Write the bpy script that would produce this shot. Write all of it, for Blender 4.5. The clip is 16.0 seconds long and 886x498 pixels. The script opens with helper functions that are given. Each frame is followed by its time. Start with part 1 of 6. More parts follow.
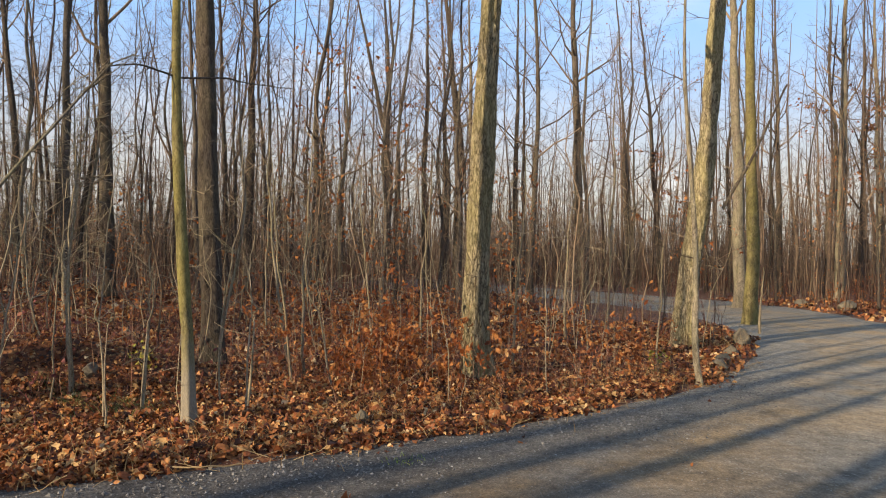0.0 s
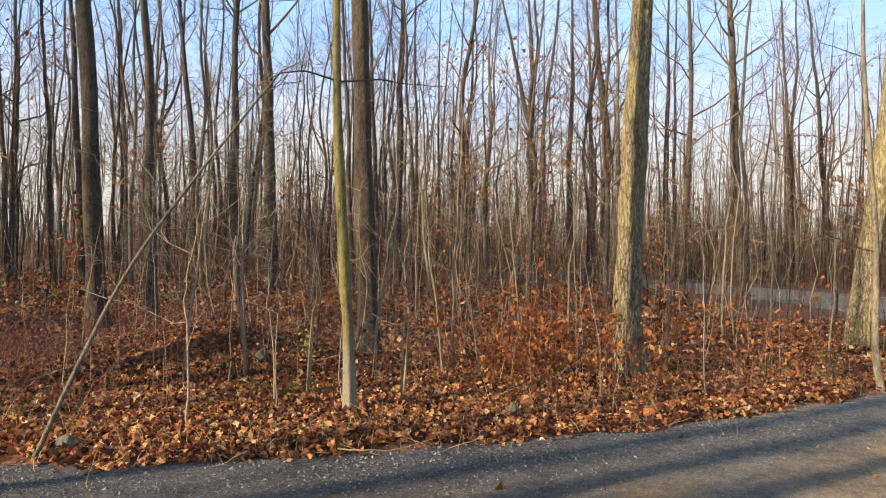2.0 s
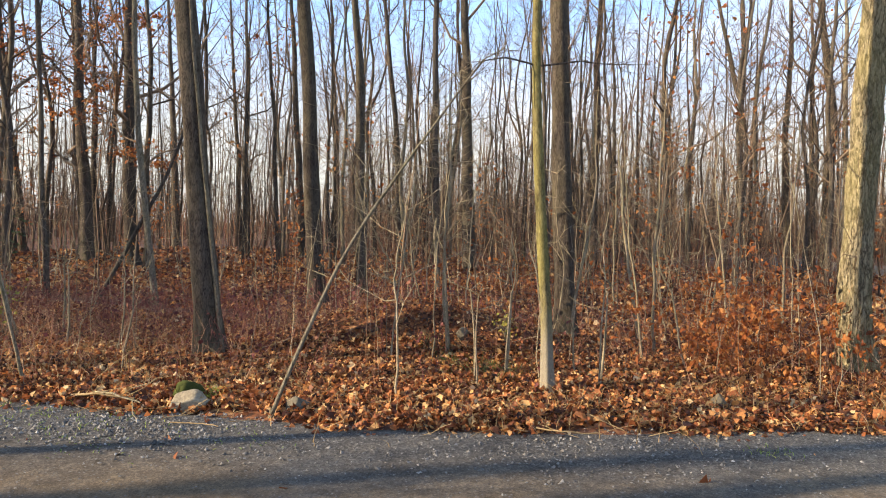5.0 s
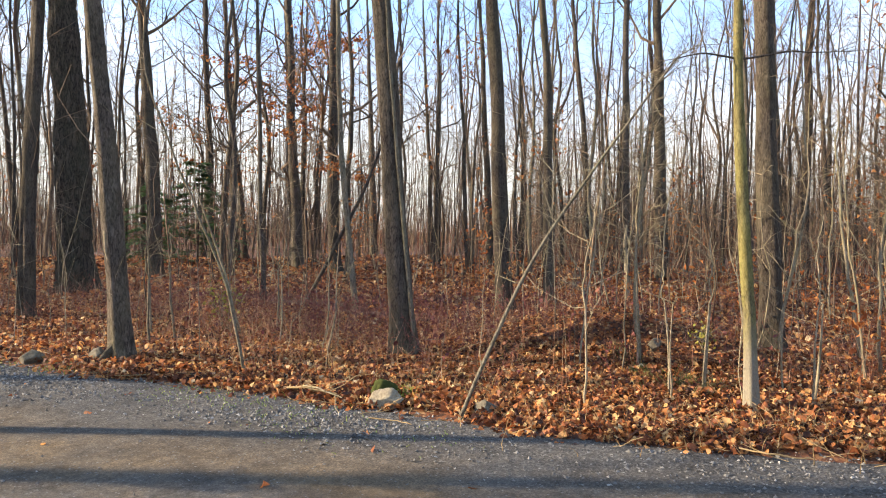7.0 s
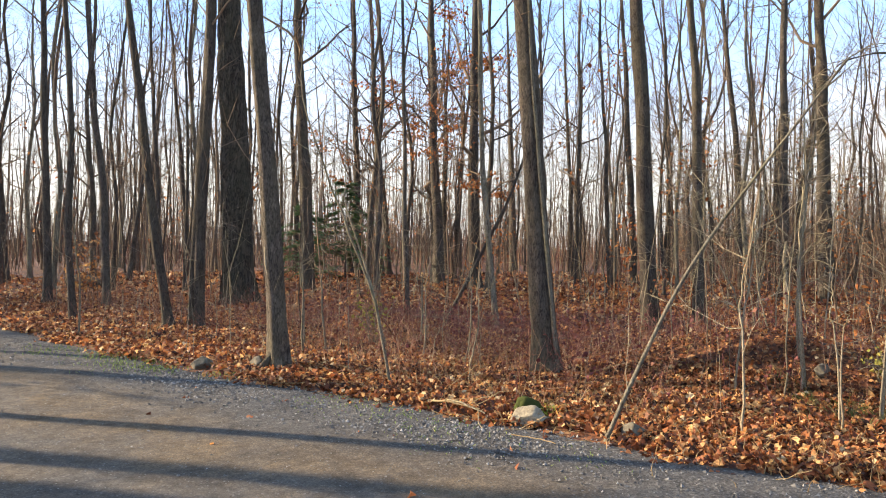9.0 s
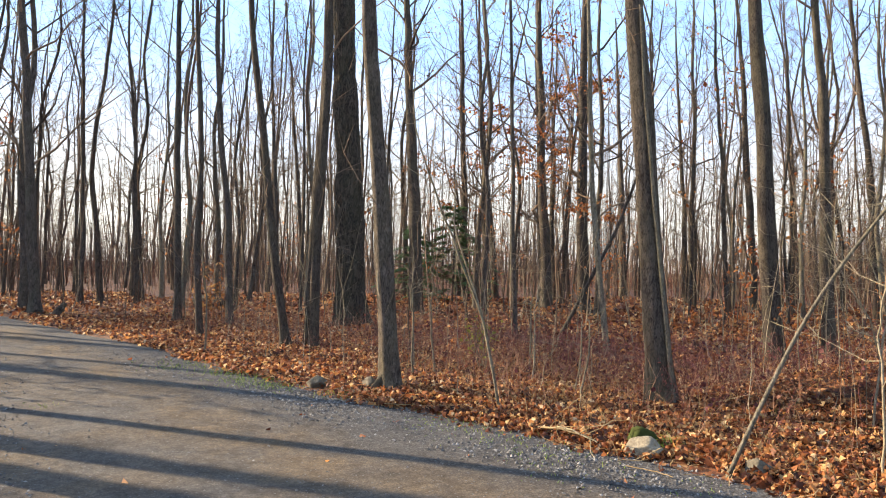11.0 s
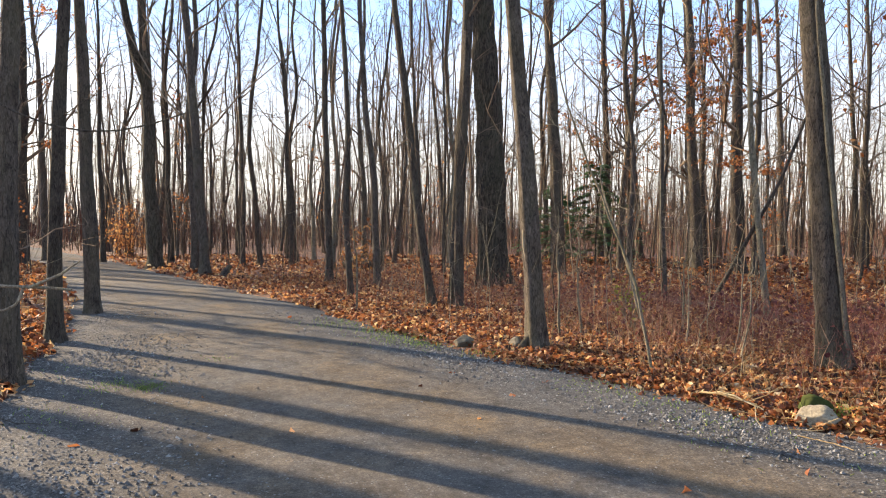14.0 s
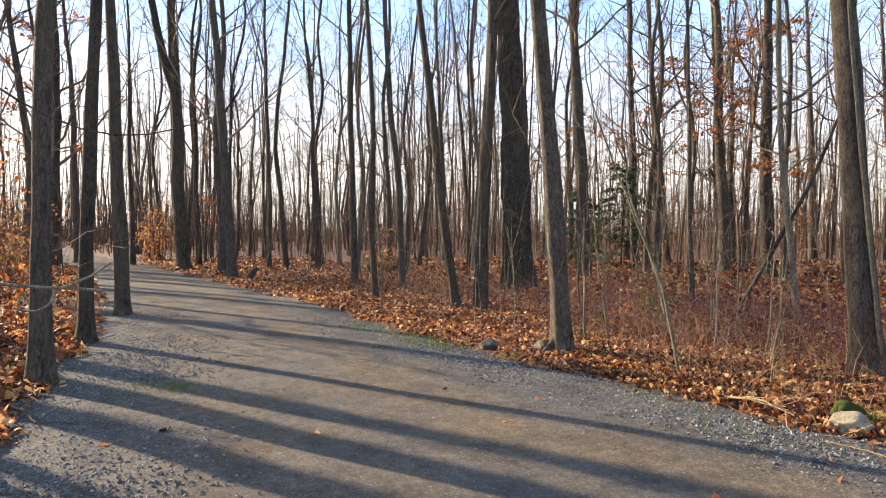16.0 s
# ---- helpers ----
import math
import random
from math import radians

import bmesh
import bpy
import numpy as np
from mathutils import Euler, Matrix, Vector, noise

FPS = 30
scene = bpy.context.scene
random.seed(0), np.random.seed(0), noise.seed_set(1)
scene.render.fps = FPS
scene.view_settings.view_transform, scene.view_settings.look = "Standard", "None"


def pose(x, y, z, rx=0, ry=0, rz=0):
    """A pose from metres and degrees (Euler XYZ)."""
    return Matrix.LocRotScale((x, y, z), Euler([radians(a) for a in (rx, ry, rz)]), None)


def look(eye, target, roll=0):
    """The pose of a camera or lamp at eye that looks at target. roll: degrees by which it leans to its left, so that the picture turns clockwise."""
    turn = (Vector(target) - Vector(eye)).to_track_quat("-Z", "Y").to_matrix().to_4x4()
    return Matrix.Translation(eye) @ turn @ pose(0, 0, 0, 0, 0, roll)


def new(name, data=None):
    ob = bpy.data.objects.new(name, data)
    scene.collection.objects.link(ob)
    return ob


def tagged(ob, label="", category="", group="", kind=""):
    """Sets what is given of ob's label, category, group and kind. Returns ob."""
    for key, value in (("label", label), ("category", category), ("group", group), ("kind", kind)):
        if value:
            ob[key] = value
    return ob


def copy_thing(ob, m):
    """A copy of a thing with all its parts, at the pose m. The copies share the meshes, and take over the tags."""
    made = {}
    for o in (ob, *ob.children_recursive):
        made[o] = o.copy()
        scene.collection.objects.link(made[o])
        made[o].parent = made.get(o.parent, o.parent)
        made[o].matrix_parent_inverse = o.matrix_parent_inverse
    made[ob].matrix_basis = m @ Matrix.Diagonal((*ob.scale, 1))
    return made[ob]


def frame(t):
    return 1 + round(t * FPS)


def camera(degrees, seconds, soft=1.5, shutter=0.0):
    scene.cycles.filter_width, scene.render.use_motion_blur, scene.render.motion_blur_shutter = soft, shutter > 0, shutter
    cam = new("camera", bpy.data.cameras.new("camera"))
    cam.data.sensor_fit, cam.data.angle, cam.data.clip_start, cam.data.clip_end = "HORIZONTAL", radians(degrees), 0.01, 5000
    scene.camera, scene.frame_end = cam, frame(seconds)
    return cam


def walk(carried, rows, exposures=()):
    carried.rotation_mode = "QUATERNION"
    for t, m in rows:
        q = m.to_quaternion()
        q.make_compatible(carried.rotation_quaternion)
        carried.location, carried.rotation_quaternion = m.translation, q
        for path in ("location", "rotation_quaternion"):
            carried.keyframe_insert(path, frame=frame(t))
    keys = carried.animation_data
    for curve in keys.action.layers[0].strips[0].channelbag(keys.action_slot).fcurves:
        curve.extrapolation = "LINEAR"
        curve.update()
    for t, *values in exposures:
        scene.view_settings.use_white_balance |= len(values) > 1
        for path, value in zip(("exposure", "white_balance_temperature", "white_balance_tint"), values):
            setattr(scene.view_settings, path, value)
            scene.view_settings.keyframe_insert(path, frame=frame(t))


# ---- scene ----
cam = camera(63.9, 16.0, soft=1.1)
PATH = [
    (0, (0.01, -0.358, 1.727), (0.031, 1.642, 1.756), 1.3),
    (0.5, (-0.024, -0.361, 1.728), (-0.111, 1.637, 1.751), 1.3),
    (1, (-0.051, -0.393, 1.734), (-0.255, 1.597, 1.756), 1.3),
    (1.5, (-0.057, -0.394, 1.733), (-0.361, 1.583, 1.753), 1.1),
    (2, (-0.065, -0.402, 1.729), (-0.443, 1.562, 1.731), 1.2),
    (2.5, (-0.07, -0.421, 1.725), (-0.541, 1.523, 1.724), 1.3),
    (3, (-0.093, -0.447, 1.732), (-0.661, 1.471, 1.723), 1.4),
    (3.5, (-0.098, -0.459, 1.73), (-0.776, 1.422, 1.709), 1.2),
    (4, (-0.09, -0.472, 1.73), (-0.845, 1.379, 1.704), 1.2),
    (4.2, (-0.095, -0.483, 1.734), (-0.879, 1.357, 1.707), 1.2),
    (6.3, (-0.057, -0.509, 1.758), (-1.174, 1.145, 1.641), 1.1),
    (6.5, (-0.081, -0.5, 1.746), (-1.254, 1.117, 1.652), 1.1),
    (7, (-0.095, -0.5, 1.723), (-1.418, 1.0, 1.674), 1.0),
    (7.5, (-0.102, -0.496, 1.719), (-1.513, 0.92, 1.68), 1.0),
    (8, (-0.108, -0.505, 1.716), (-1.581, 0.848, 1.681), 1.0),
    (8.5, (-0.111, -0.539, 1.718), (-1.631, 0.76, 1.692), 1.0),
    (9, (-0.125, -0.533, 1.713), (-1.714, 0.682, 1.705), 1.0),
    (9.5, (-0.137, -0.534, 1.706), (-1.763, 0.631, 1.711), 1.1),
    (9.7, (-0.118, -0.58, 1.716), (-1.765, 0.555, 1.723), 1.2),
    (11.8, (-0.174, -0.579, 1.716), (-1.97, 0.301, 1.763), 1.0),
    (12, (-0.208, -0.563, 1.7), (-2.014, 0.296, 1.735), 0.9),
    (12.5, (-0.225, -0.583, 1.699), (-2.056, 0.221, 1.701), 0.9),
    (13, (-0.238, -0.599, 1.695), (-2.095, 0.143, 1.658), 0.8),
    (13.5, (-0.25, -0.608, 1.691), (-2.134, 0.062, 1.642), 0.6),
    (14, (-0.254, -0.62, 1.691), (-2.158, -0.012, 1.629), 0.5),
    (14.5, (-0.247, -0.628, 1.687), (-2.166, -0.068, 1.627), 0.7),
    (15, (-0.252, -0.631, 1.681), (-2.183, -0.115, 1.625), 0.6),
    (15.5, (-0.253, -0.629, 1.686), (-2.184, -0.11, 1.633), 0.4),
    (16, (-0.258, -0.623, 1.686), (-2.183, -0.081, 1.632), 0.5),
]
walk(cam, [(t, look(eye, target, roll)) for t, eye, target, roll in PATH], [(0.0, 0.8, 6900, 11), (1.0, 0.77, 6900, 11), (2.0, 1.1, 6900, 11), (3.5, 1.2, 6850, 11), (7.0, 1.6, 6700, 10), (12.0, 1.62, 6700, 11), (16.0, 1.6, 6800, 12)])

# ---- world, sun and exposure ----
SUN_AZ, SUN_EL = radians(229.0), radians(19.0)      # azimuth clockwise from +y; low late-autumn sun
SUN_DIR = Vector((math.sin(SUN_AZ) * math.cos(SUN_EL), math.cos(SUN_AZ) * math.cos(SUN_EL), math.sin(SUN_EL)))
world = bpy.data.worlds.new("sky")
scene.world = world
world.use_nodes = True
wn, wl = world.node_tree.nodes, world.node_tree.links
wn.clear()
sky = wn.new("ShaderNodeTexSky")
sky.sky_type, sky.sun_disc, sky.sun_elevation, sky.sun_rotation = "NISHITA", False, SUN_EL, SUN_AZ
sky.air_density, sky.dust_density, sky.ozone_density = 1.0, 1.2, 2.0
wco = wn.new("ShaderNodeTexCoord")
wmap = wn.new("ShaderNodeMapping")
wmap.inputs["Scale"].default_value = (1.0, 1.0, 2.6)
wnoise = wn.new("ShaderNodeTexNoise")
wnoise.inputs["Scale"].default_value, wnoise.inputs["Detail"].default_value, wnoise.inputs["Roughness"].default_value = 2.2, 7, 0.55
wramp = wn.new("ShaderNodeValToRGB")
wramp.color_ramp.elements[0].position, wramp.color_ramp.elements[1].position = 0.53, 0.74
wramp.color_ramp.elements[0].color, wramp.color_ramp.elements[1].color = (0.0, 0.0, 0.0, 1), (0.6, 0.6, 0.6, 1)
wmix = wn.new("ShaderNodeMix")
wmix.data_type = "RGBA"
wmix.inputs["B"].default_value = (7.2, 7.2, 7.2, 1)
wbg = wn.new("ShaderNodeBackground")
wbg.inputs["Strength"].default_value = 0.1
wout = wn.new("ShaderNodeOutputWorld")
wl.new(wco.outputs["Generated"], wmap.inputs["Vector"])
wl.new(wmap.outputs["Vector"], wnoise.inputs["Vector"])
wl.new(wnoise.outputs["Fac"], wramp.inputs["Fac"])
wsep = wn.new("ShaderNodeSeparateXYZ")
wl.new(wco.outputs["Generated"], wsep.inputs["Vector"])


def sky_step(below, z0, z1, colour, amount=1.0):
    """Blends from one sky colour to another between two heights."""
    r, m = wn.new("ShaderNodeMapRange"), wn.new("ShaderNodeMix")
    r.interpolation_type = "SMOOTHSTEP"
    r.inputs["From Min"].default_value, r.inputs["From Max"].default_value = z0, z1
    r.inputs["To Max"].default_value = amount
    m.data_type = "RGBA"
    m.inputs["B"].default_value = (*colour, 1)
    wl.new(wsep.outputs["Z"], r.inputs["Value"])
    wl.new(r.outputs["Result"], m.inputs["Factor"])
    wl.new(below, m.inputs["A"])
    return m.outputs["Result"]


# clear air: white over the horizon, deep blue higher up, with the sky's own glow about the sun
whaze = wn.new("ShaderNodeMix")
whaze.data_type = "RGBA"
whaze.inputs["Factor"].default_value = 0.82
wl.new(sky.outputs["Color"], whaze.inputs["A"])
air = wn.new("ShaderNodeRGB")
air.outputs["Color"].default_value = (4.5, 4.45, 4.3, 1)
wl.new(sky_step(sky_step(air.outputs["Color"], 0.08, 0.33, (2.5, 4.4, 7.7)), 0.36, 0.9, (1.4, 1.8, 2.5)), whaze.inputs["B"])
wl.new(wramp.outputs["Color"], wmix.inputs["Factor"])
wl.new(whaze.outputs["Result"], wmix.inputs["A"])
wl.new(wmix.outputs["Result"], wbg.inputs["Color"])
wl.new(wbg.outputs["Background"], wout.inputs["Surface"])

sun = new("sun", bpy.data.lights.new("sun", "SUN"))
sun.data.energy, sun.data.angle, sun.data.color = 5.0, radians(0.55), (1.0, 0.80, 0.56)
sun.matrix_world = look(SUN_DIR * 60, (0, 0, 0))

# ---- materials ----
def material(name):
    m = bpy.data.materials.new(name)
    m.use_nodes = True
    n, l = m.node_tree.nodes, m.node_tree.links
    return m, n, l, n["Principled BSDF"]


def ramp(n, stops, interp="LINEAR"):
    r = n.new("ShaderNodeValToRGB")
    r.color_ramp.interpolation = interp
    e = r.color_ramp.elements
    e[0].position, e[0].color = stops[0][0], (*stops[0][1], 1)
    e[1].position, e[1].color = stops[-1][0], (*stops[-1][1], 1)
    for p, c in stops[1:-1]:
        x = e.new(p)
        x.color = (*c, 1)
    return r


def noise_tex(n, scale, detail=4, rough=0.55):
    t = n.new("ShaderNodeTexNoise")
    t.inputs["Scale"].default_value, t.inputs["Detail"].default_value, t.inputs["Roughness"].default_value = scale, detail, rough
    return t


def mix_rgb(n, l, fac, a, b, blend="MIX"):
    x = n.new("ShaderNodeMix")
    x.data_type, x.blend_type = "RGBA", blend
    for key, v in (("Factor", fac), ("A", a), ("B", b)):
        if isinstance(v, (int, float)):
            x.inputs[key].default_value = v
        elif isinstance(v, tuple):
            x.inputs[key].default_value = (*v, 1)
        else:
            l.new(v, x.inputs[key])
    return x.outputs["Result"]


def bark(name, dark, light, moss, moss_amount, scale=1.0, depth=0.6, ridged=False, foot=None):
    """Bark with long wandering fissures between ridges, lichen blotches and a fine grain."""
    m, n, l, b = material(name)
    co = n.new("ShaderNodeTexCoord")
    info = n.new("ShaderNodeObjectInfo")

    def stretched(x, z, detail, rough):
        mp = n.new("ShaderNodeMapping")
        mp.inputs["Scale"].default_value = (x * scale, x * scale, z * scale)
        l.new(co.outputs["Object"], mp.inputs["Vector"])
        t = noise_tex(n, 1.0, detail, rough)
        l.new(mp.outputs["Vector"], t.inputs["Vector"])
        return t.outputs["Fac"]

    def fissure(value, width):
        """Zero on the fissure lines, one on the ridges between."""
        a = n.new("ShaderNodeMath")
        a.operation = "SUBTRACT"
        a.inputs[1].default_value = 0.5
        l.new(value, a.inputs[0])
        c = n.new("ShaderNodeMath")
        c.operation = "ABSOLUTE"
        l.new(a.outputs["Value"], c.inputs[0])
        r = n.new("ShaderNodeMapRange")
        r.interpolation_type = "SMOOTHSTEP"
        r.inputs["From Max"].default_value = width
        l.new(c.outputs["Value"], r.inputs["Value"])
        return r.outputs["Result"]

    coarse = fissure(stretched(19, 4.4, 4, 0.55), 0.10 if ridged else 0.07)
    narrow = fissure(stretched(48, 13.0, 3, 0.6), 0.12)
    grain = stretched(95, 26, 4, 0.65)
    both = n.new("ShaderNodeMath")
    both.operation = "MULTIPLY_ADD"
    both.inputs[1].default_value = 0.62 if ridged else 0.4
    l.new(coarse, both.inputs[0])
    part_narrow = n.new("ShaderNodeMath")
    part_narrow.operation = "MULTIPLY"
    part_narrow.inputs[1].default_value = 0.38 if ridged else 0.42
    l.new(narrow, part_narrow.inputs[0])
    l.new(part_narrow.outputs["Value"], both.inputs[2])
    mid = tuple(a * 0.45 + c * 0.55 for a, c in zip(dark, light))
    r1 = ramp(n, [(0.05, dark), (0.5, mid), (1.0, light)])
    l.new(both.outputs["Value"], r1.inputs["Fac"])
    col = r1.outputs["Color"]
    patch = stretched(2.6, 0.9, 5, 0.62)
    r2 = ramp(n, [(0.44 - moss_amount * 0.2, (0, 0, 0)), (0.72 - moss_amount * 0.2, (1, 1, 1))])
    l.new(patch, r2.inputs["Fac"])
    col = mix_rgb(n, l, r2.outputs["Color"], col, mix_rgb(n, l, 0.6, col, moss))
    blot = stretched(8.5, 3.4, 5, 0.66)
    rb = ramp(n, [(0.33, (0.5, 0.49, 0.48)), (0.48, (0.95, 0.95, 0.95)), (0.56, (1.0, 1.0, 1.0)), (0.68, (1.42, 1.42, 1.4))])
    l.new(blot, rb.inputs["Fac"])
    col = mix_rgb(n, l, 0.55 if ridged else 0.85, col, rb.outputs["Color"], "MULTIPLY")
    r3 = ramp(n, [(0.3, (0.62, 0.62, 0.62)), (0.7, (1.3, 1.3, 1.3))])
    l.new(grain, r3.inputs["Fac"])
    col = mix_rgb(n, l, 0.8, col, r3.outputs["Color"], "MULTIPLY")
    if foot:
        # bark mixed towards a paler colour about the foot, with a ragged upper limit
        at = n.new("ShaderNodeSeparateXYZ")
        l.new(co.outputs["Object"], at.inputs["Vector"])
        rag = n.new("ShaderNodeMath")
        rag.operation = "MULTIPLY_ADD"
        rag.inputs[1].default_value = 0.9
        l.new(blot, rag.inputs[0])
        l.new(at.outputs["Z"], rag.inputs[2])
        fr = n.new("ShaderNodeMapRange")
        fr.inputs["From Min"].default_value, fr.inputs["From Max"].default_value = 1.45, 0.85
        l.new(rag.outputs["Value"], fr.inputs["Value"])
        col = mix_rgb(n, l, fr.outputs["Result"], col, mix_rgb(n, l, 1.0, r3.outputs["Color"], foot, "MULTIPLY"))
    hs = n.new("ShaderNodeHueSaturation")
    mr = n.new("ShaderNodeMapRange")
    mr.inputs["To Min"].default_value, mr.inputs["To Max"].default_value = 0.75, 1.25
    l.new(info.outputs["Random"], mr.inputs["Value"])
    l.new(mr.outputs["Result"], hs.inputs["Value"])
    l.new(col, hs.inputs["Color"])
    l.new(hs.outputs["Color"], b.inputs["Base Color"])
    b.inputs["Roughness"].default_value = 0.9
    b.inputs["Specular IOR Level"].default_value = 0.2
    bump = n.new("ShaderNodeBump")
    bump.inputs["Strength"].default_value, bump.inputs["Distance"].default_value = depth, 0.03 if ridged else 0.018
    l.new(both.outputs["Value"], bump.inputs["Height"])
    fine = n.new("ShaderNodeBump")
    fine.inputs["Strength"].default_value, fine.inputs["Distance"].default_value = depth * 0.7, 0.008
    l.new(grain, fine.inputs["Height"])
    l.new(bump.outputs["Normal"], fine.inputs["Normal"])
    l.new(fine.outputs["Normal"], b.inputs["Normal"])
    return m


def island(name, stops, rough=0.8, grain=30.0, spec=0.3, translucent=0.0):
    """A material whose tone varies from piece to piece, with a fine grain."""
    m, n, l, b = material(name)
    g = n.new("ShaderNodeNewGeometry")
    r = ramp(n, stops)
    l.new(g.outputs["Random Per Island"], r.inputs["Fac"])
    co = n.new("ShaderNodeTexCoord")
    t = noise_tex(n, grain, 3, 0.6)
    l.new(co.outputs["Object"], t.inputs["Vector"])
    r2 = ramp(n, [(0.3, (0.68, 0.68, 0.68)), (0.7, (1.2, 1.2, 1.2))])
    l.new(t.outputs["Fac"], r2.inputs["Fac"])
    col = mix_rgb(n, l, 0.85, r.outputs["Color"], r2.outputs["Color"], "MULTIPLY")
    l.new(col, b.inputs["Base Color"])
    b.inputs["Roughness"].default_value = rough
    b.inputs["Specular IOR Level"].default_value = spec
    if translucent:
        tr = n.new("ShaderNodeBsdfTranslucent")
        l.new(col, tr.inputs["Color"])
        mx = n.new("ShaderNodeMixShader")
        mx.inputs["Fac"].default_value = translucent
        l.new(b.outputs["BSDF"], mx.inputs[1])
        l.new(tr.outputs["BSDF"], mx.inputs[2])
        l.new(mx.outputs["Shader"], n["Material Output"].inputs["Surface"])
    return m


BARK_GREY = bark("bark_grey", (0.034, 0.027, 0.022), (0.138, 0.114, 0.092), (0.12, 0.108, 0.065), 0.1, 1.0, 0.7)
BARK_DARK = bark("bark_dark", (0.034, 0.028, 0.024), (0.14, 0.115, 0.095), (0.10, 0.095, 0.06), 0.0, 1.0, 0.7)
BARK_PALE = bark("bark_pale", (0.08, 0.068, 0.052), (0.29, 0.255, 0.195), (0.2, 0.19, 0.11), 0.15, 1.3, 0.5)
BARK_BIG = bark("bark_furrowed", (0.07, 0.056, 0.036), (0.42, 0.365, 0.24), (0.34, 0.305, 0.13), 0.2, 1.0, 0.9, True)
BARK_OAK = bark("bark_oak", (0.026, 0.021, 0.017), (0.15, 0.123, 0.094), (0.11, 0.105, 0.065), 0.1, 0.75, 1.0, True)
BARK_SAP = bark("bark_green", (0.07, 0.06, 0.03), (0.29, 0.25, 0.125), (0.25, 0.225, 0.075), 0.4, 1.5, 0.4)
BARK_FOOT = bark("bark_green_pale_foot", (0.06, 0.052, 0.028), (0.25, 0.22, 0.11), (0.25, 0.228, 0.065), 0.45, 1.5, 0.4, False, (0.245, 0.222, 0.175))
WHIP = bark("bark_whip", (0.12, 0.096, 0.068), (0.36, 0.305, 0.225), (0.20, 0.19, 0.10), 0.2, 2.0, 0.2)
TWIG = island("twig_bark", [(0.0, (0.05, 0.037, 0.028)), (0.55, (0.14, 0.096, 0.066)), (1.0, (0.29, 0.215, 0.145))], 0.85)
FAR_BARK = island("far_bark", [(0.0, (0.05, 0.038, 0.031)), (0.6, (0.105, 0.076, 0.056)), (1.0, (0.2, 0.15, 0.105))], 0.9, 8.0)
BRUSH = island("brush_stems", [(0.0, (0.06, 0.020, 0.014)), (0.45, (0.13, 0.048, 0.030)), (0.85, (0.19, 0.10, 0.06)), (1.0, (0.30, 0.22, 0.14))], 0.85)
FUZZ = island("dead_stems", [(0.0, (0.16, 0.06, 0.045)), (0.5, (0.30, 0.14, 0.09)), (1.0, (0.46, 0.31, 0.20))], 0.85)
CANES = island("red_canes", [(0.0, (0.10, 0.025, 0.03)), (0.6, (0.17, 0.05, 0.05)), (1.0, (0.22, 0.12, 0.08))], 0.7)
LEAF = island("dry_leaf", [(0.0, (0.034, 0.016, 0.011)), (0.24, (0.125, 0.042, 0.021)), (0.5, (0.31, 0.105, 0.04)), (0.7, (0.48, 0.195, 0.07)), (0.86, (0.61, 0.325, 0.125)), (0.96, (0.72, 0.48, 0.215)), (1.0, (0.80, 0.63, 0.39))], 0.6, 40.0, 0.4, 0.4)
OAK_LEAF = island("hanging_leaf", [(0.0, (0.16, 0.045, 0.018)), (0.5, (0.38, 0.125, 0.038)), (1.0, (0.58, 0.27, 0.09))], 0.65, 40.0, 0.3, 0.5)
PALE_LEAF = island("pale_hanging_leaf", [(0.0, (0.24, 0.085, 0.03)), (0.5, (0.42, 0.19, 0.065)), (1.0, (0.62, 0.38, 0.15))], 0.65, 40.0, 0.3, 0.5)
GRASS = island("grass_blade", [(0.0, (0.09, 0.17, 0.03)), (0.6, (0.22, 0.34, 0.05)), (1.0, (0.42, 0.46, 0.12))], 0.6, 20.0, 0.3, 0.3)
STRAW = island("straw", [(0.0, (0.20, 0.13, 0.06)), (1.0, (0.45, 0.34, 0.19))], 0.8, 20.0, 0.2, 0.2)
SEDGE = island("sedge_blade", [(0.0, (0.04, 0.065, 0.018)), (0.6, (0.10, 0.13, 0.035)), (1.0, (0.24, 0.22, 0.09))], 0.6, 20.0, 0.3, 0.25)
BRAMBLE_LEAF = island("bramble_leaf", [(0.0, (0.09, 0.028, 0.03)), (0.6, (0.19, 0.062, 0.058)), (1.0, (0.28, 0.13, 0.08))], 0.7, 40.0, 0.3, 0.3)
YELLOW_LEAF = island("yellow_leaf", [(0.0, (0.20, 0.20, 0.04)), (1.0, (0.42, 0.36, 0.08))], 0.7, 40.0, 0.3, 0.35)
MOSS = island("moss", [(0.0, (0.04, 0.05, 0.016)), (1.0, (0.075, 0.085, 0.025))], 0.95, 60.0, 0.1)
PEBBLE = island("pebble", [(0.0, (0.055, 0.055, 0.057)), (0.5, (0.135, 0.133, 0.13)), (0.88, (0.23, 0.226, 0.217)), (1.0, (0.36, 0.355, 0.34))], 0.85, 60.0)
NEEDLE = island("needles", [(0.0, (0.05, 0.12, 0.05)), (0.7, (0.10, 0.2, 0.08)), (1.0, (0.18, 0.27, 0.1))], 0.6, 20.0, 0.3, 0.3)


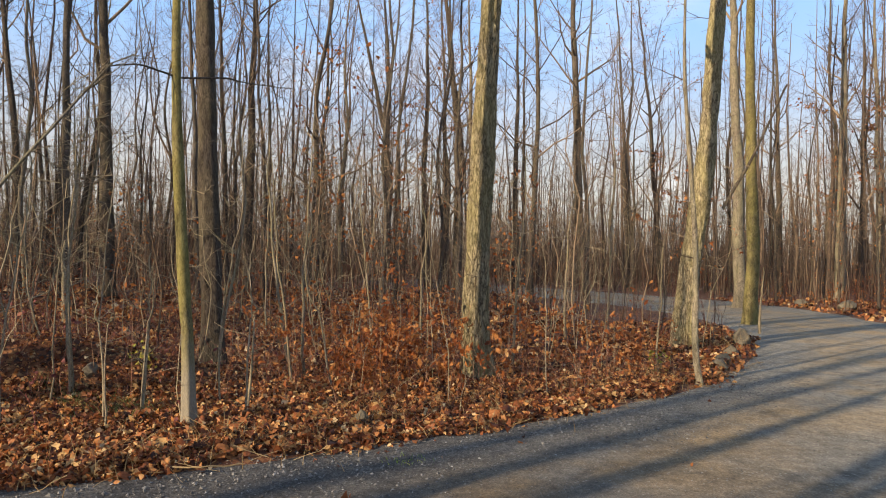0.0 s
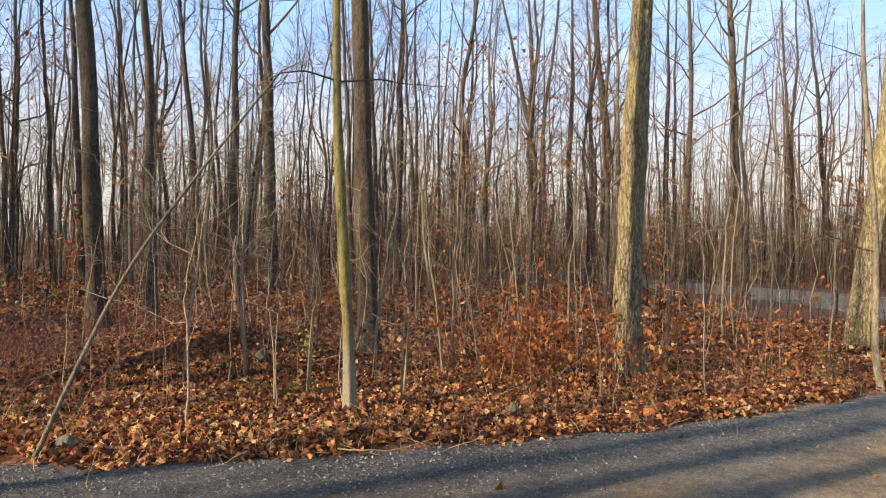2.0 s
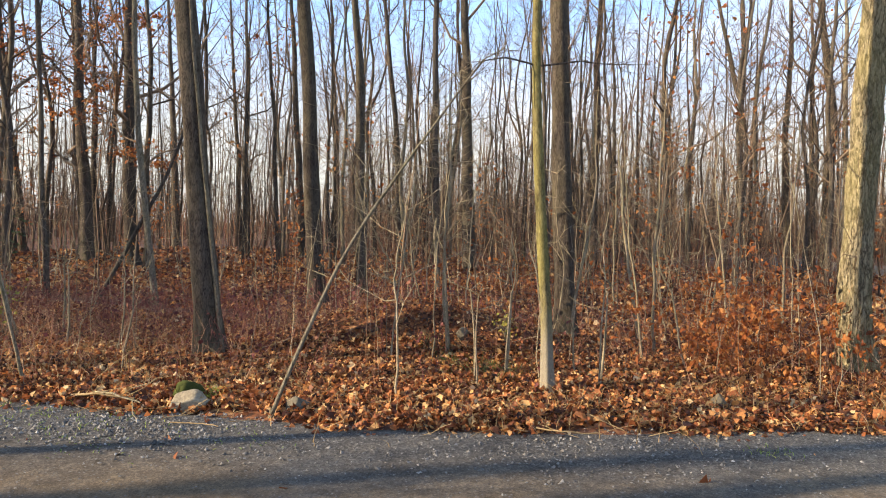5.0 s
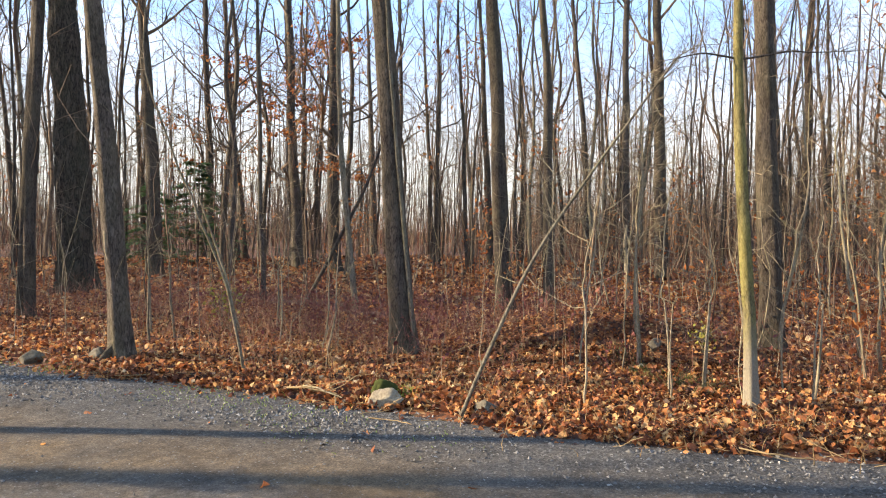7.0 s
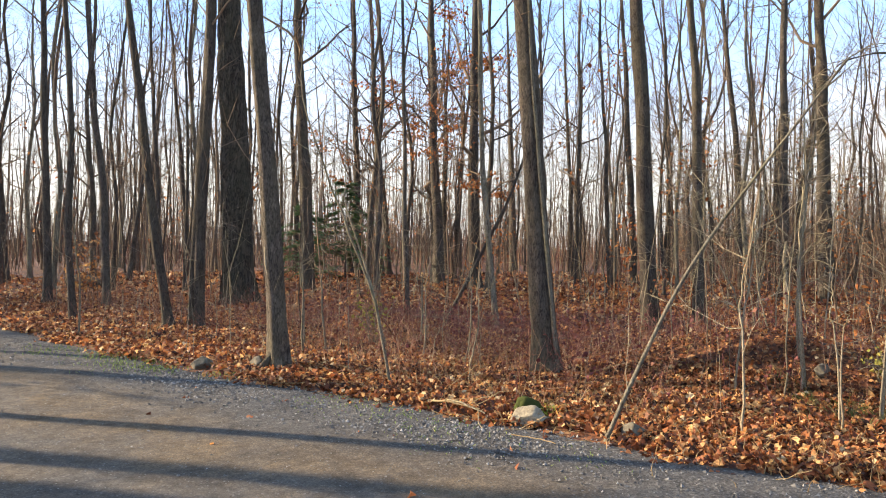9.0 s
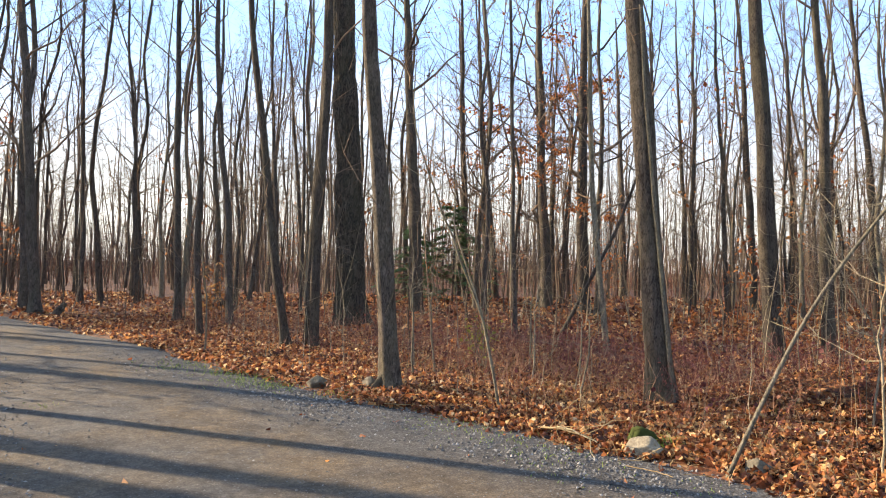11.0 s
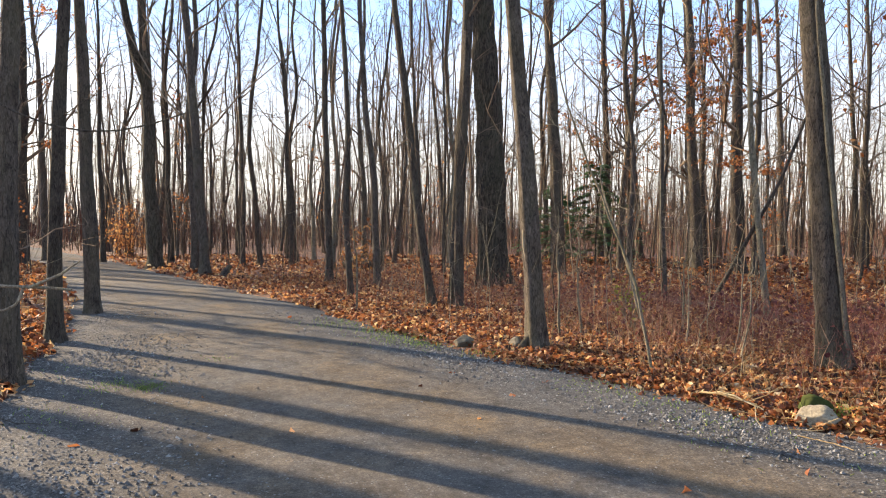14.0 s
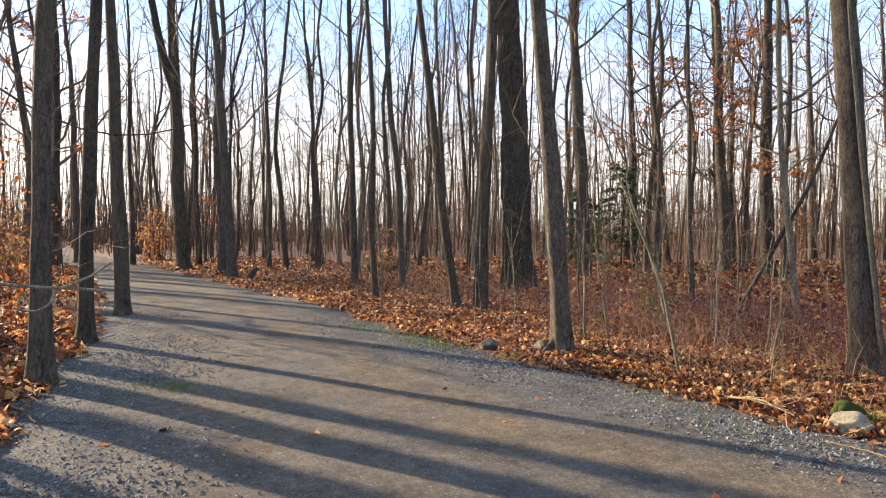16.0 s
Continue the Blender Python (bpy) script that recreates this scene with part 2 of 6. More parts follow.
def make_stone(name, tone):
    m, n, l, b = material(name)
    co = n.new("ShaderNodeTexCoord")
    a, c = noise_tex(n, 5, 6, 0.65), noise_tex(n, 45, 4, 0.6)
    for t in (a, c):
        l.new(co.outputs["Object"], t.inputs["Vector"])
    r = ramp(n, [(p, tuple(tone * c for c in rgb)) for p, rgb in ((0.3, (0.13, 0.108, 0.078)), (0.55, (0.26, 0.228, 0.165)), (0.75, (0.37, 0.335, 0.25)))])
    l.new(a.outputs["Fac"], r.inputs["Fac"])
    r2 = ramp(n, [(0.35, (0.65, 0.65, 0.65)), (0.65, (1.15, 1.15, 1.15))])
    l.new(c.outputs["Fac"], r2.inputs["Fac"])
    l.new(mix_rgb(n, l, 0.9, r.outputs["Color"], r2.outputs["Color"], "MULTIPLY"), b.inputs["Base Color"])
    b.inputs["Roughness"].default_value = 0.85
    bump = n.new("ShaderNodeBump")
    bump.inputs["Strength"].default_value, bump.inputs["Distance"].default_value = 0.5, 0.02
    l.new(c.outputs["Fac"], bump.inputs["Height"])
    l.new(bump.outputs["Normal"], b.inputs["Normal"])
    return m


def make_floor():
    """Forest floor: damp soil under a mat of old brown leaves."""
    m, n, l, b = material("leaf_mat")
    co = n.new("ShaderNodeTexCoord")
    warp = noise_tex(n, 14, 4, 0.7)
    l.new(co.outputs["Object"], warp.inputs["Vector"])
    add = n.new("ShaderNodeVectorMath")
    add.operation = "MULTIPLY_ADD"
    add.inputs[1].default_value = (0.14, 0.14, 0.14)
    l.new(warp.outputs["Color"], add.inputs[0])
    l.new(co.outputs["Object"], add.inputs[2])
    v = n.new("ShaderNodeTexVoronoi")
    v.inputs["Scale"].default_value, v.inputs["Randomness"].default_value = 17.0, 1.0
    l.new(add.outputs["Vector"], v.inputs["Vector"])
    sep = n.new("ShaderNodeSeparateColor")
    l.new(v.outputs["Color"], sep.inputs["Color"])
    r = ramp(n, [(0.0, (0.035, 0.016, 0.01)), (0.35, (0.13, 0.045, 0.018)), (0.65, (0.26, 0.095, 0.034)), (0.9, (0.37, 0.18, 0.07)), (1.0, (0.45, 0.28, 0.14))])
    l.new(sep.outputs["Red"], r.inputs["Fac"])
    big = noise_tex(n, 0.55, 5, 0.6)
    l.new(co.outputs["Object"], big.inputs["Vector"])
    r2 = ramp(n, [(0.32, (0.42, 0.4, 0.38)), (0.65, (0.9, 0.85, 0.81))])
    l.new(big.outputs["Fac"], r2.inputs["Fac"])
    l.new(mix_rgb(n, l, 1.0, r.outputs["Color"], r2.outputs["Color"], "MULTIPLY"), b.inputs["Base Color"])
    b.inputs["Roughness"].default_value = 0.85
    bump = n.new("ShaderNodeBump")
    bump.inputs["Strength"].default_value, bump.inputs["Distance"].default_value = 0.9, 0.04
    l.new(sep.outputs["Green"], bump.inputs["Height"])
    l.new(bump.outputs["Normal"], b.inputs["Normal"])
    return m


def make_gravel():
    """Packed grey stone dust with tan wheel tracks and loose chips."""
    m, n, l, b = material("packed_gravel")
    co = n.new("ShaderNodeTexCoord")
    big, mid, fine = noise_tex(n, 0.6, 5, 0.65), noise_tex(n, 9, 6, 0.7), noise_tex(n, 75, 4, 0.75)
    for t in (big, mid, fine):
        l.new(co.outputs["Object"], t.inputs["Vector"])
    uv = n.new("ShaderNodeSeparateXYZ")
    uvs = n.new("ShaderNodeUVMap")
    l.new(uvs.outputs["UV"], uv.inputs["Vector"])
    track = ramp(n, [(0.0, (0, 0, 0)), (0.16, (0.1, 0.1, 0.1)), (0.34, (1, 1, 1)), (0.5, (0.55, 0.55, 0.55)), (0.68, (1, 1, 1)), (0.84, (0.1, 0.1, 0.1)), (1.0, (0, 0, 0))])
    l.new(uv.outputs["X"], track.inputs["Fac"])
    rb = ramp(n, [(0.40, (0.12, 0.12, 0.12)), (0.60, (1, 1, 1))])
    l.new(big.outputs["Fac"], rb.inputs["Fac"])
    tan = mix_rgb(n, l, 1.0, track.outputs["Color"], rb.outputs["Color"], "MULTIPLY")
    grey = ramp(n, [(0.3, (0.058, 0.057, 0.056)), (0.7, (0.118, 0.115, 0.111))])
    l.new(mid.outputs["Fac"], grey.inputs["Fac"])
    tanc = ramp(n, [(0.3, (0.094, 0.07, 0.045)), (0.7, (0.182, 0.137, 0.088))])
    l.new(mid.outputs["Fac"], tanc.inputs["Fac"])
    col = mix_rgb(n, l, tan, grey.outputs["Color"], tanc.outputs["Color"])
    rf = ramp(n, [(0.3, (0.5, 0.5, 0.5)), (0.7, (1.45, 1.45, 1.45))])
    l.new(fine.outputs["Fac"], rf.inputs["Fac"])
    col = mix_rgb(n, l, 0.9, col, rf.outputs["Color"], "MULTIPLY")
    v = n.new("ShaderNodeTexVoronoi")
    v.inputs["Scale"].default_value = 42.0
    l.new(co.outputs["Object"], v.inputs["Vector"])
    sep = n.new("ShaderNodeSeparateColor")
    l.new(v.outputs["Color"], sep.inputs["Color"])
    blotch = noise_tex(n, 2.1, 6, 0.7)
    l.new(co.outputs["Object"], blotch.inputs["Vector"])
    rbl = ramp(n, [(0.34, (0.62, 0.62, 0.63)), (0.5, (1.0, 1.0, 1.0)), (0.68, (1.25, 1.24, 1.22))])
    l.new(blotch.outputs["Fac"], rbl.inputs["Fac"])
    col = mix_rgb(n, l, 0.9, col, rbl.outputs["Color"], "MULTIPLY")
    rs = ramp(n, [(0.86, (0, 0, 0)), (0.9, (1, 1, 1))])
    l.new(sep.outputs["Red"], rs.inputs["Fac"])
    rd = ramp(n, [(0.25, (1, 1, 1)), (0.4, (0, 0, 0))])
    l.new(v.outputs["Distance"], rd.inputs["Fac"])
    chip = mix_rgb(n, l, 1.0, rs.outputs["Color"], rd.outputs["Color"], "MULTIPLY")
    col = mix_rgb(n, l, chip, col, (0.17, 0.17, 0.168))
    grit = n.new("ShaderNodeTexVoronoi")
    grit.inputs["Scale"].default_value = 62.0
    l.new(co.outputs["Object"], grit.inputs["Vector"])
    gs = n.new("ShaderNodeSeparateColor")
    l.new(grit.outputs["Color"], gs.inputs["Color"])
    rg = ramp(n, [(0.0, (0.5, 0.5, 0.51)), (0.6, (1.0, 1.0, 1.0)), (1.0, (1.75, 1.72, 1.68))])
    l.new(gs.outputs["Green"], rg.inputs["Fac"])
    loose = ramp(n, [(0.0, (1, 1, 1)), (0.18, (0.75, 0.75, 0.75)), (0.34, (0.35, 0.35, 0.35)), (0.66, (0.35, 0.35, 0.35)), (0.82, (0.75, 0.75, 0.75)), (1.0, (1, 1, 1))])
    l.new(uv.outputs["X"], loose.inputs["Fac"])
    col = mix_rgb(n, l, loose.outputs["Color"], col, mix_rgb(n, l, 1.0, col, rg.outputs["Color"], "MULTIPLY"))
    # paler gravel round the bend, with its sunlit brightness also multiplied into the colour
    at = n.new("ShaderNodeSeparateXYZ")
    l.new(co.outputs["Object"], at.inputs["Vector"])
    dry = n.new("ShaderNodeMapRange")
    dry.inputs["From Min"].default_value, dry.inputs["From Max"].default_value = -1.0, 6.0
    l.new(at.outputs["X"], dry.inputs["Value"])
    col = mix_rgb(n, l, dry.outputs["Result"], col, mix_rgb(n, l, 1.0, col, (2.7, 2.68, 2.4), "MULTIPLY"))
    l.new(col, b.inputs["Base Color"])
    b.inputs["Roughness"].default_value = 0.9
    b.inputs["Specular IOR Level"].default_value = 0.25
    bump = n.new("ShaderNodeBump")
    bump.inputs["Strength"].default_value, bump.inputs["Distance"].default_value = 0.55, 0.012
    l.new(fine.outputs["Fac"], bump.inputs["Height"])
    bump2 = n.new("ShaderNodeBump")
    bump2.inputs["Strength"].default_value, bump2.inputs["Distance"].default_value = 0.4, 0.03
    l.new(mid.outputs["Fac"], bump2.inputs["Height"])
    bump3 = n.new("ShaderNodeBump")
    bump3.inputs["Strength"].default_value, bump3.inputs["Distance"].default_value = 0.7, 0.012
    l.new(gs.outputs["Green"], bump3.inputs["Height"])
    l.new(bump.outputs["Normal"], bump3.inputs["Normal"])
    l.new(bump3.outputs["Normal"], bump2.inputs["Normal"])
    l.new(bump2.outputs["Normal"], b.inputs["Normal"])
    return m


# one stone in two tones; the lighter copy has sunlight in its colour
STONE, SUNLIT_STONE, FLOOR, GRAVEL = make_stone("boulder_stone", 0.5), make_stone("sunlit_boulder_stone", 1.0), make_floor(), make_gravel()

# ---- mesh helpers ----


def mesh(name, verts, faces, mat, smooth=True):
    """A mesh from numpy arrays; faces is one array, or a list of arrays of quads and triangles."""
    faces = [f for f in (faces if isinstance(faces, list) else [faces]) if len(f)]
    me = bpy.data.meshes.new(name)
    verts = np.ascontiguousarray(verts, dtype=np.float32)
    me.vertices.add(len(verts))
    me.vertices.foreach_set("co", verts.ravel())
    loops = np.concatenate([f.ravel() for f in faces]).astype(np.int32)
    sizes = np.concatenate([np.full(len(f), f.shape[1]) for f in faces])
    starts = np.concatenate([[0], np.cumsum(sizes)[:-1]]).astype(np.int32)
    me.loops.add(len(loops))
    me.loops.foreach_set("vertex_index", loops)
    me.polygons.add(len(starts))
    me.polygons.foreach_set("loop_start", starts)
    me.update(calc_edges=True)
    me.polygons.foreach_set("use_smooth", np.full(len(starts), smooth))
    me.materials.append(mat)
    return me


def unit(v):
    return v / np.maximum(np.linalg.norm(v, axis=-1, keepdims=True), 1e-9)


def tubes(paths, radii, sides):
    """Tapered round stems along polylines: paths (M, N, 3), radii (M, N). Returns verts and quads."""
    paths, radii = np.asarray(paths, float), np.asarray(radii, float)
    M, N, _ = paths.shape
    t = unit(np.gradient(paths, axis=1))
    ref = np.where(np.abs(t[..., 2:3]) > 0.8, np.array([1.0, 0, 0]), np.array([0, 0, 1.0]))
    u = unit(np.cross(t, ref))
    v = np.cross(t, u)
    a = np.arange(sides) * 2 * np.pi / sides
    ring = np.cos(a)[:, None] * u[:, :, None] + np.sin(a)[:, None] * v[:, :, None]
    verts = paths[:, :, None] + ring * radii[:, :, None, None]
    i = np.arange(M * N * sides).reshape(M, N, sides)
    j = np.roll(i, -1, axis=2)
    quads = np.stack([i[:, :-1], j[:, :-1], j[:, 1:], i[:, 1:]], -1).reshape(-1, 4)
    return verts.reshape(-1, 3), quads


def joined(pieces):
    """Joins (verts, faces) pieces into one; faces come back as a list by size."""
    vs, quads, tris, at = [], [], [], 0
    for v, f in pieces:
        if len(v):
            (quads if f.shape[1] == 4 else tris).append(f + at)
            vs.append(v)
            at += len(v)
    out = [np.concatenate(x) for x in (quads, tris) if x]
    return np.concatenate(vs), out


def part(name, me, parent, label=""):
    ob = new(name, me)
    ob.parent = parent
    return tagged(ob, label) if label else ob


def leaves(centres, size, gen, flat=0.35, wide=1.0, lobed=False):
    """Curled dry leaves: pointed ovals of four triangles, or lobed and crumpled ones of eight."""
    n = len(centres)
    s = (size * gen.uniform(0.55, 1.35, n))[:, None]
    yaw = gen.uniform(0, 2 * np.pi, n)
    a = unit(np.stack([np.cos(yaw), np.sin(yaw), gen.normal(0, flat, n)], 1))
    up = unit(np.stack([gen.normal(0, flat, n), gen.normal(0, flat, n), np.ones(n)], 1))
    b = unit(np.cross(up, a))
    c = np.cross(a, b)
    curl = gen.uniform(-0.3, 0.85, n)[:, None]
    w = wide * gen.uniform(0.28, 0.5, n)[:, None]
    if not lobed:
        pts = [centres - a * s * 0.5,
               centres - a * s * 0.12 + b * s * w + c * s * curl,
               centres - a * s * 0.12 - b * s * w + c * s * curl * 0.8,
               centres + a * s * 0.22 + b * s * w * 0.75 + c * s * curl * 0.9,
               centres + a * s * 0.22 - b * s * w * 0.75 + c * s * curl,
               centres + a * s * 0.55 + c * s * curl * 0.4]
        v = np.stack(pts, 1).reshape(-1, 3)
        k = np.arange(n)[:, None] * 6
        return v, np.concatenate([k + np.array(q) for q in ((0, 2, 1), (1, 2, 4), (1, 4, 3), (3, 4, 5))])
    # outline: stalk, lobe, notch, lobe, tip, lobe, notch, lobe round a centre
    shape = ((-0.5, 0.0), (-0.22, 0.95), (0.04, 0.42), (0.28, 1.0), (0.62, 0.0), (0.28, -1.0), (0.04, -0.42), (-0.22, -0.95))
    pts = [centres]
    for x, y in shape:
        pts.append(centres + a * s * x + b * s * w * y * 1.25 + c * s * (curl * (x * x + 0.5 * y * y) + gen.normal(0, 0.11, (n, 1))))
    v = np.stack(pts, 1).reshape(-1, 3)
    k = np.arange(n)[:, None] * 9
    return v, np.concatenate([k + np.array((0, 1 + (q + 1) % 8, 1 + q)) for q in range(8)])


# ---- ground and road ----
def curve(points, n):
    """A smooth curve through a few plan points."""
    p = np.array(points, float)
    d = np.concatenate([[0], np.cumsum(np.linalg.norm(np.diff(p, axis=0), axis=1))])
    s = np.linspace(0, d[-1], n)
    q = np.stack([np.interp(s, d, p[:, 0]), np.interp(s, d, p[:, 1])], 1)
    w = max(3, n // (2 * len(p)))
    pad = np.concatenate([2 * q[:1] - q[w:0:-1], q, 2 * q[-1:] - q[-2:-w - 2:-1]])
    k = np.hanning(2 * w + 1)
    k /= k.sum()
    return np.stack([np.convolve(pad[:, i], k, "valid") for i in range(2)], 1)[:n]


# the forest-side edge and the opposite edge of the lane, west to north
EDGE_IN = curve([(-60, -14), (-36.4, -5.4), (-28.6, -3.0), (-20.5, -0.5), (-15.8, 1.1), (-11.3, 2.1), (-8.3, 3.0), (-6.3, 3.9), (-4.3, 4.4), (-2.6, 4.9),
                 (-0.3, 6.4), (2.3, 8.2), (4.4, 10.3), (6.6, 13.8), (8.2, 17.9), (8.8, 23.5), (7.8, 29.1), (6.0, 32.8), (2, 40), (-6, 52)], 240)
EDGE_OUT = curve([(-60, -18), (-32.9, -7.2), (-23.1, -4.8), (-15.5, -3.2), (-12.3, -2.85), (-10.2, -2.7), (-8.2, -2.55), (-6.2, -2.4), (-3.5, -2.2), (-1, -1.8),
                  (2, -0.2), (5.5, 3.2), (9.0, 8.0), (12.0, 14), (14.6, 22), (15.4, 28.5), (14.6, 34), (12.0, 39.5), (6, 48), (-1, 60)], 240)
def dense(line, per=4):
    s = np.arange(len(line))
    q = np.linspace(0, len(line) - 1, per * len(line))
    return np.stack([np.interp(q, s, line[:, 0]), np.interp(q, s, line[:, 1])], 1)


RIM = np.concatenate([dense(EDGE_IN), dense(EDGE_OUT)])
LOOP = np.concatenate([EDGE_IN, EDGE_OUT[::-1]])


def off_road(x, y):
    """Metres outside the lane's edge (negative on the lane)."""
    p = np.stack([np.ravel(x), np.ravel(y)], 1).astype(float)
    out = np.empty(len(p))
    a, b = LOOP, np.roll(LOOP, -1, axis=0)
    for i in range(0, len(p), 3000):
        q = p[i:i + 3000]
        d = np.sqrt(((q[:, None, 0] - RIM[None, :, 0]) ** 2 + (q[:, None, 1] - RIM[None, :, 1]) ** 2).min(1))
        cross = (a[None, :, 1] > q[:, None, 1]) != (b[None, :, 1] > q[:, None, 1])
        at = a[None, :, 0] + (q[:, None, 1] - a[None, :, 1]) / (b[None, :, 1] - a[None, :, 1] + 1e-12) * (b[None, :, 0] - a[None, :, 0])
        inside = (cross & (q[:, None, 0] < at)).sum(1) % 2 == 1
        out[i:i + 3000] = np.where(inside, -d, d)
    return out.reshape(np.shape(x))


def lane_top(d):
    """The lane's surface height at d metres outside its edge."""
    u = np.clip(1 + np.asarray(d) / 3.0, 0, 1.2)
    return 0.035 * (1 - u ** 4) - 0.03


def bumps(x, y):
    return (0.05 * np.sin(0.9 * x + 1.3 * np.sin(0.5 * y)) * np.cos(0.8 * y + 0.7) + 0.03 * np.sin(2.3 * x + 0.5) * np.sin(2.6 * y + 1.1)
            + 0.015 * np.sin(5.7 * x + y) * np.sin(6.1 * y - x))


def height(x, y):
    """Forest floor: level with the lane at its edge, uneven beyond, with a leaf-covered mound."""
    x, y = np.asarray(x, float), np.asarray(y, float)
    d = off_road(x, y)
    k = np.clip((d + 0.1) / 1.6, 0, 1)
    k = k * k * (3 - 2 * k)
    h = -0.06 + 0.07 * np.clip((d + 0.08) / 0.26, 0, 1) + k * (-0.01 + 0.6 * bumps(x, y))
    for cx, cy, sx, sy, a, top in ((-5.0, 8.6, 1.75, 0.75, 0.48, 0.66),):
        c, s = math.cos(a), math.sin(a)
        u, v = (x - cx) * c + (y - cy) * s, -(x - cx) * s + (y - cy) * c
        h = h + top * np.exp(-(u / sx) ** 2 - (v / sy) ** 2)
    return h


def z_at(x, y):
    return float(height(np.array([x]), np.array([y]))[0])


def axis_steps(lo, hi):
    a = [np.arange(lo, hi, 0.22)]
    step, x = 0.22, hi
    up = []
    while x < 900:
        up.append(x)
        step = min(step * 1.09, 60)
        x += step
    step, x = 0.22, lo
    down = []
    while x > -900:
        step = min(step * 1.09, 60)
        x -= step
        down.append(x)
    return np.concatenate([down[::-1], a[0], up])


gx, gy = axis_steps(-14, 8), axis_steps(-4, 16)
X, Y = np.meshgrid(gx, gy, indexing="ij")
Z = height(X, Y)
idx = np.arange(X.size).reshape(X.shape)
quads = np.stack([idx[:-1, :-1], idx[1:, :-1], idx[1:, 1:], idx[:-1, 1:]], -1).reshape(-1, 4)
ground = new("ground", mesh("ground", np.stack([X, Y, Z], -1).reshape(-1, 3), quads, FLOOR))
tagged(ground, "forest floor matted with fallen brown leaves", "ground", kind="structure")

ACROSS = 28
w = np.linspace(0, 1, ACROSS)
rag = 0.10 * np.sin(np.arange(240) * 1.7) + 0.07 * np.sin(np.arange(240) * 0.6 + 1)
lane = EDGE_OUT[:, None] * (1 - w)[None, :, None] + EDGE_IN[:, None] * w[None, :, None]
side = unit(EDGE_IN - EDGE_OUT)
lane = lane + side[:, None] * ((w - 0.5) * 2)[None, :, None] * (0.22 + rag[:, None, None])
crown_z = 0.035 * (1 - (2 * w - 1) ** 4) - 0.03
lane_z = crown_z[None] + 0.008 * np.sin(lane[..., 0] * 1.1) * np.sin(lane[..., 1] * 1.4 + 0.4)
idx = np.arange(240 * ACROSS).reshape(240, ACROSS)
quads = np.stack([idx[:-1, :-1], idx[1:, :-1], idx[1:, 1:], idx[:-1, 1:]], -1).reshape(-1, 4)[:, ::-1]
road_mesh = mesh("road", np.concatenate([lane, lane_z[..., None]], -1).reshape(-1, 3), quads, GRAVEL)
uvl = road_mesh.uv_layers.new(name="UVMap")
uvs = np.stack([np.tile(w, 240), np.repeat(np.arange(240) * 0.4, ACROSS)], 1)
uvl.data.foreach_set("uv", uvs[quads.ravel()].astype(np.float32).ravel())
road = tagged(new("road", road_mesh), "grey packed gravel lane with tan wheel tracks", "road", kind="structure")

# ---- trees ----
GREY, DARK, PALE, BIG, OAK, SAP = "grey", "dark", "pale", "big", "oak", "sap"
KINDS = {
    GREY: (BARK_GREY, "tall bare tree with smooth grey-brown bark"),
    DARK: (BARK_DARK, "tall slender bare tree with dark bark"),
    PALE: (BARK_PALE, "tall bare tree with pale greyish bark"),
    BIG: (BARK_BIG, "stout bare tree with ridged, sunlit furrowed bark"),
    OAK: (BARK_OAK, "thick old tree with dark furrowed bark"),
    SAP: (BARK_SAP, "slim young tree with greenish mossy bark"),
}


def trunk_line(bends, tall, n, gen=None, sway=0.0):
    """The trunk's axis: a few bends as far as given, then on to its top, with a slight sway."""
    zs, xs, ys = [-0.35, 0.0], [0.0, 0.0], [0.0, 0.0]
    for z, ox, oy in bends:
        if z > zs[-1] + 0.05:
            zs.append(z), xs.append(ox), ys.append(oy)
    if tall > zs[-1] + 1:
        k = (tall - zs[-1]) * 0.6
        span = max(zs[-1] - zs[-2], 0.5)
        zs.append(tall), xs.append(xs[-1] + k * (xs[-1] - xs[-2]) / span), ys.append(ys[-1] + k * (ys[-1] - ys[-2]) / span)
    z = np.concatenate([[-0.35, -0.05, 0.12, 0.3, 0.6], np.linspace(1.0, tall, n - 5)])
    x, y = np.interp(z, zs, xs), np.interp(z, zs, ys)
    for _ in range(2):
        x[1:-1] = (x[:-2] + 2 * x[1:-1] + x[2:]) / 4
        y[1:-1] = (y[:-2] + 2 * y[1:-1] + y[2:]) / 4
    if sway:
        rise = np.clip(z / 2.0, 0, 1)
        for v in (x, y):
            for wave, amount in ((7.0, 1.0), (3.3, 0.55), (1.6, 0.25)):
                v += rise * sway * amount * np.sin(z * 6.283 / (wave * gen.uniform(0.8, 1.25)) + gen.uniform(0, 6.283))
    return np.stack([x, y, z], 1)


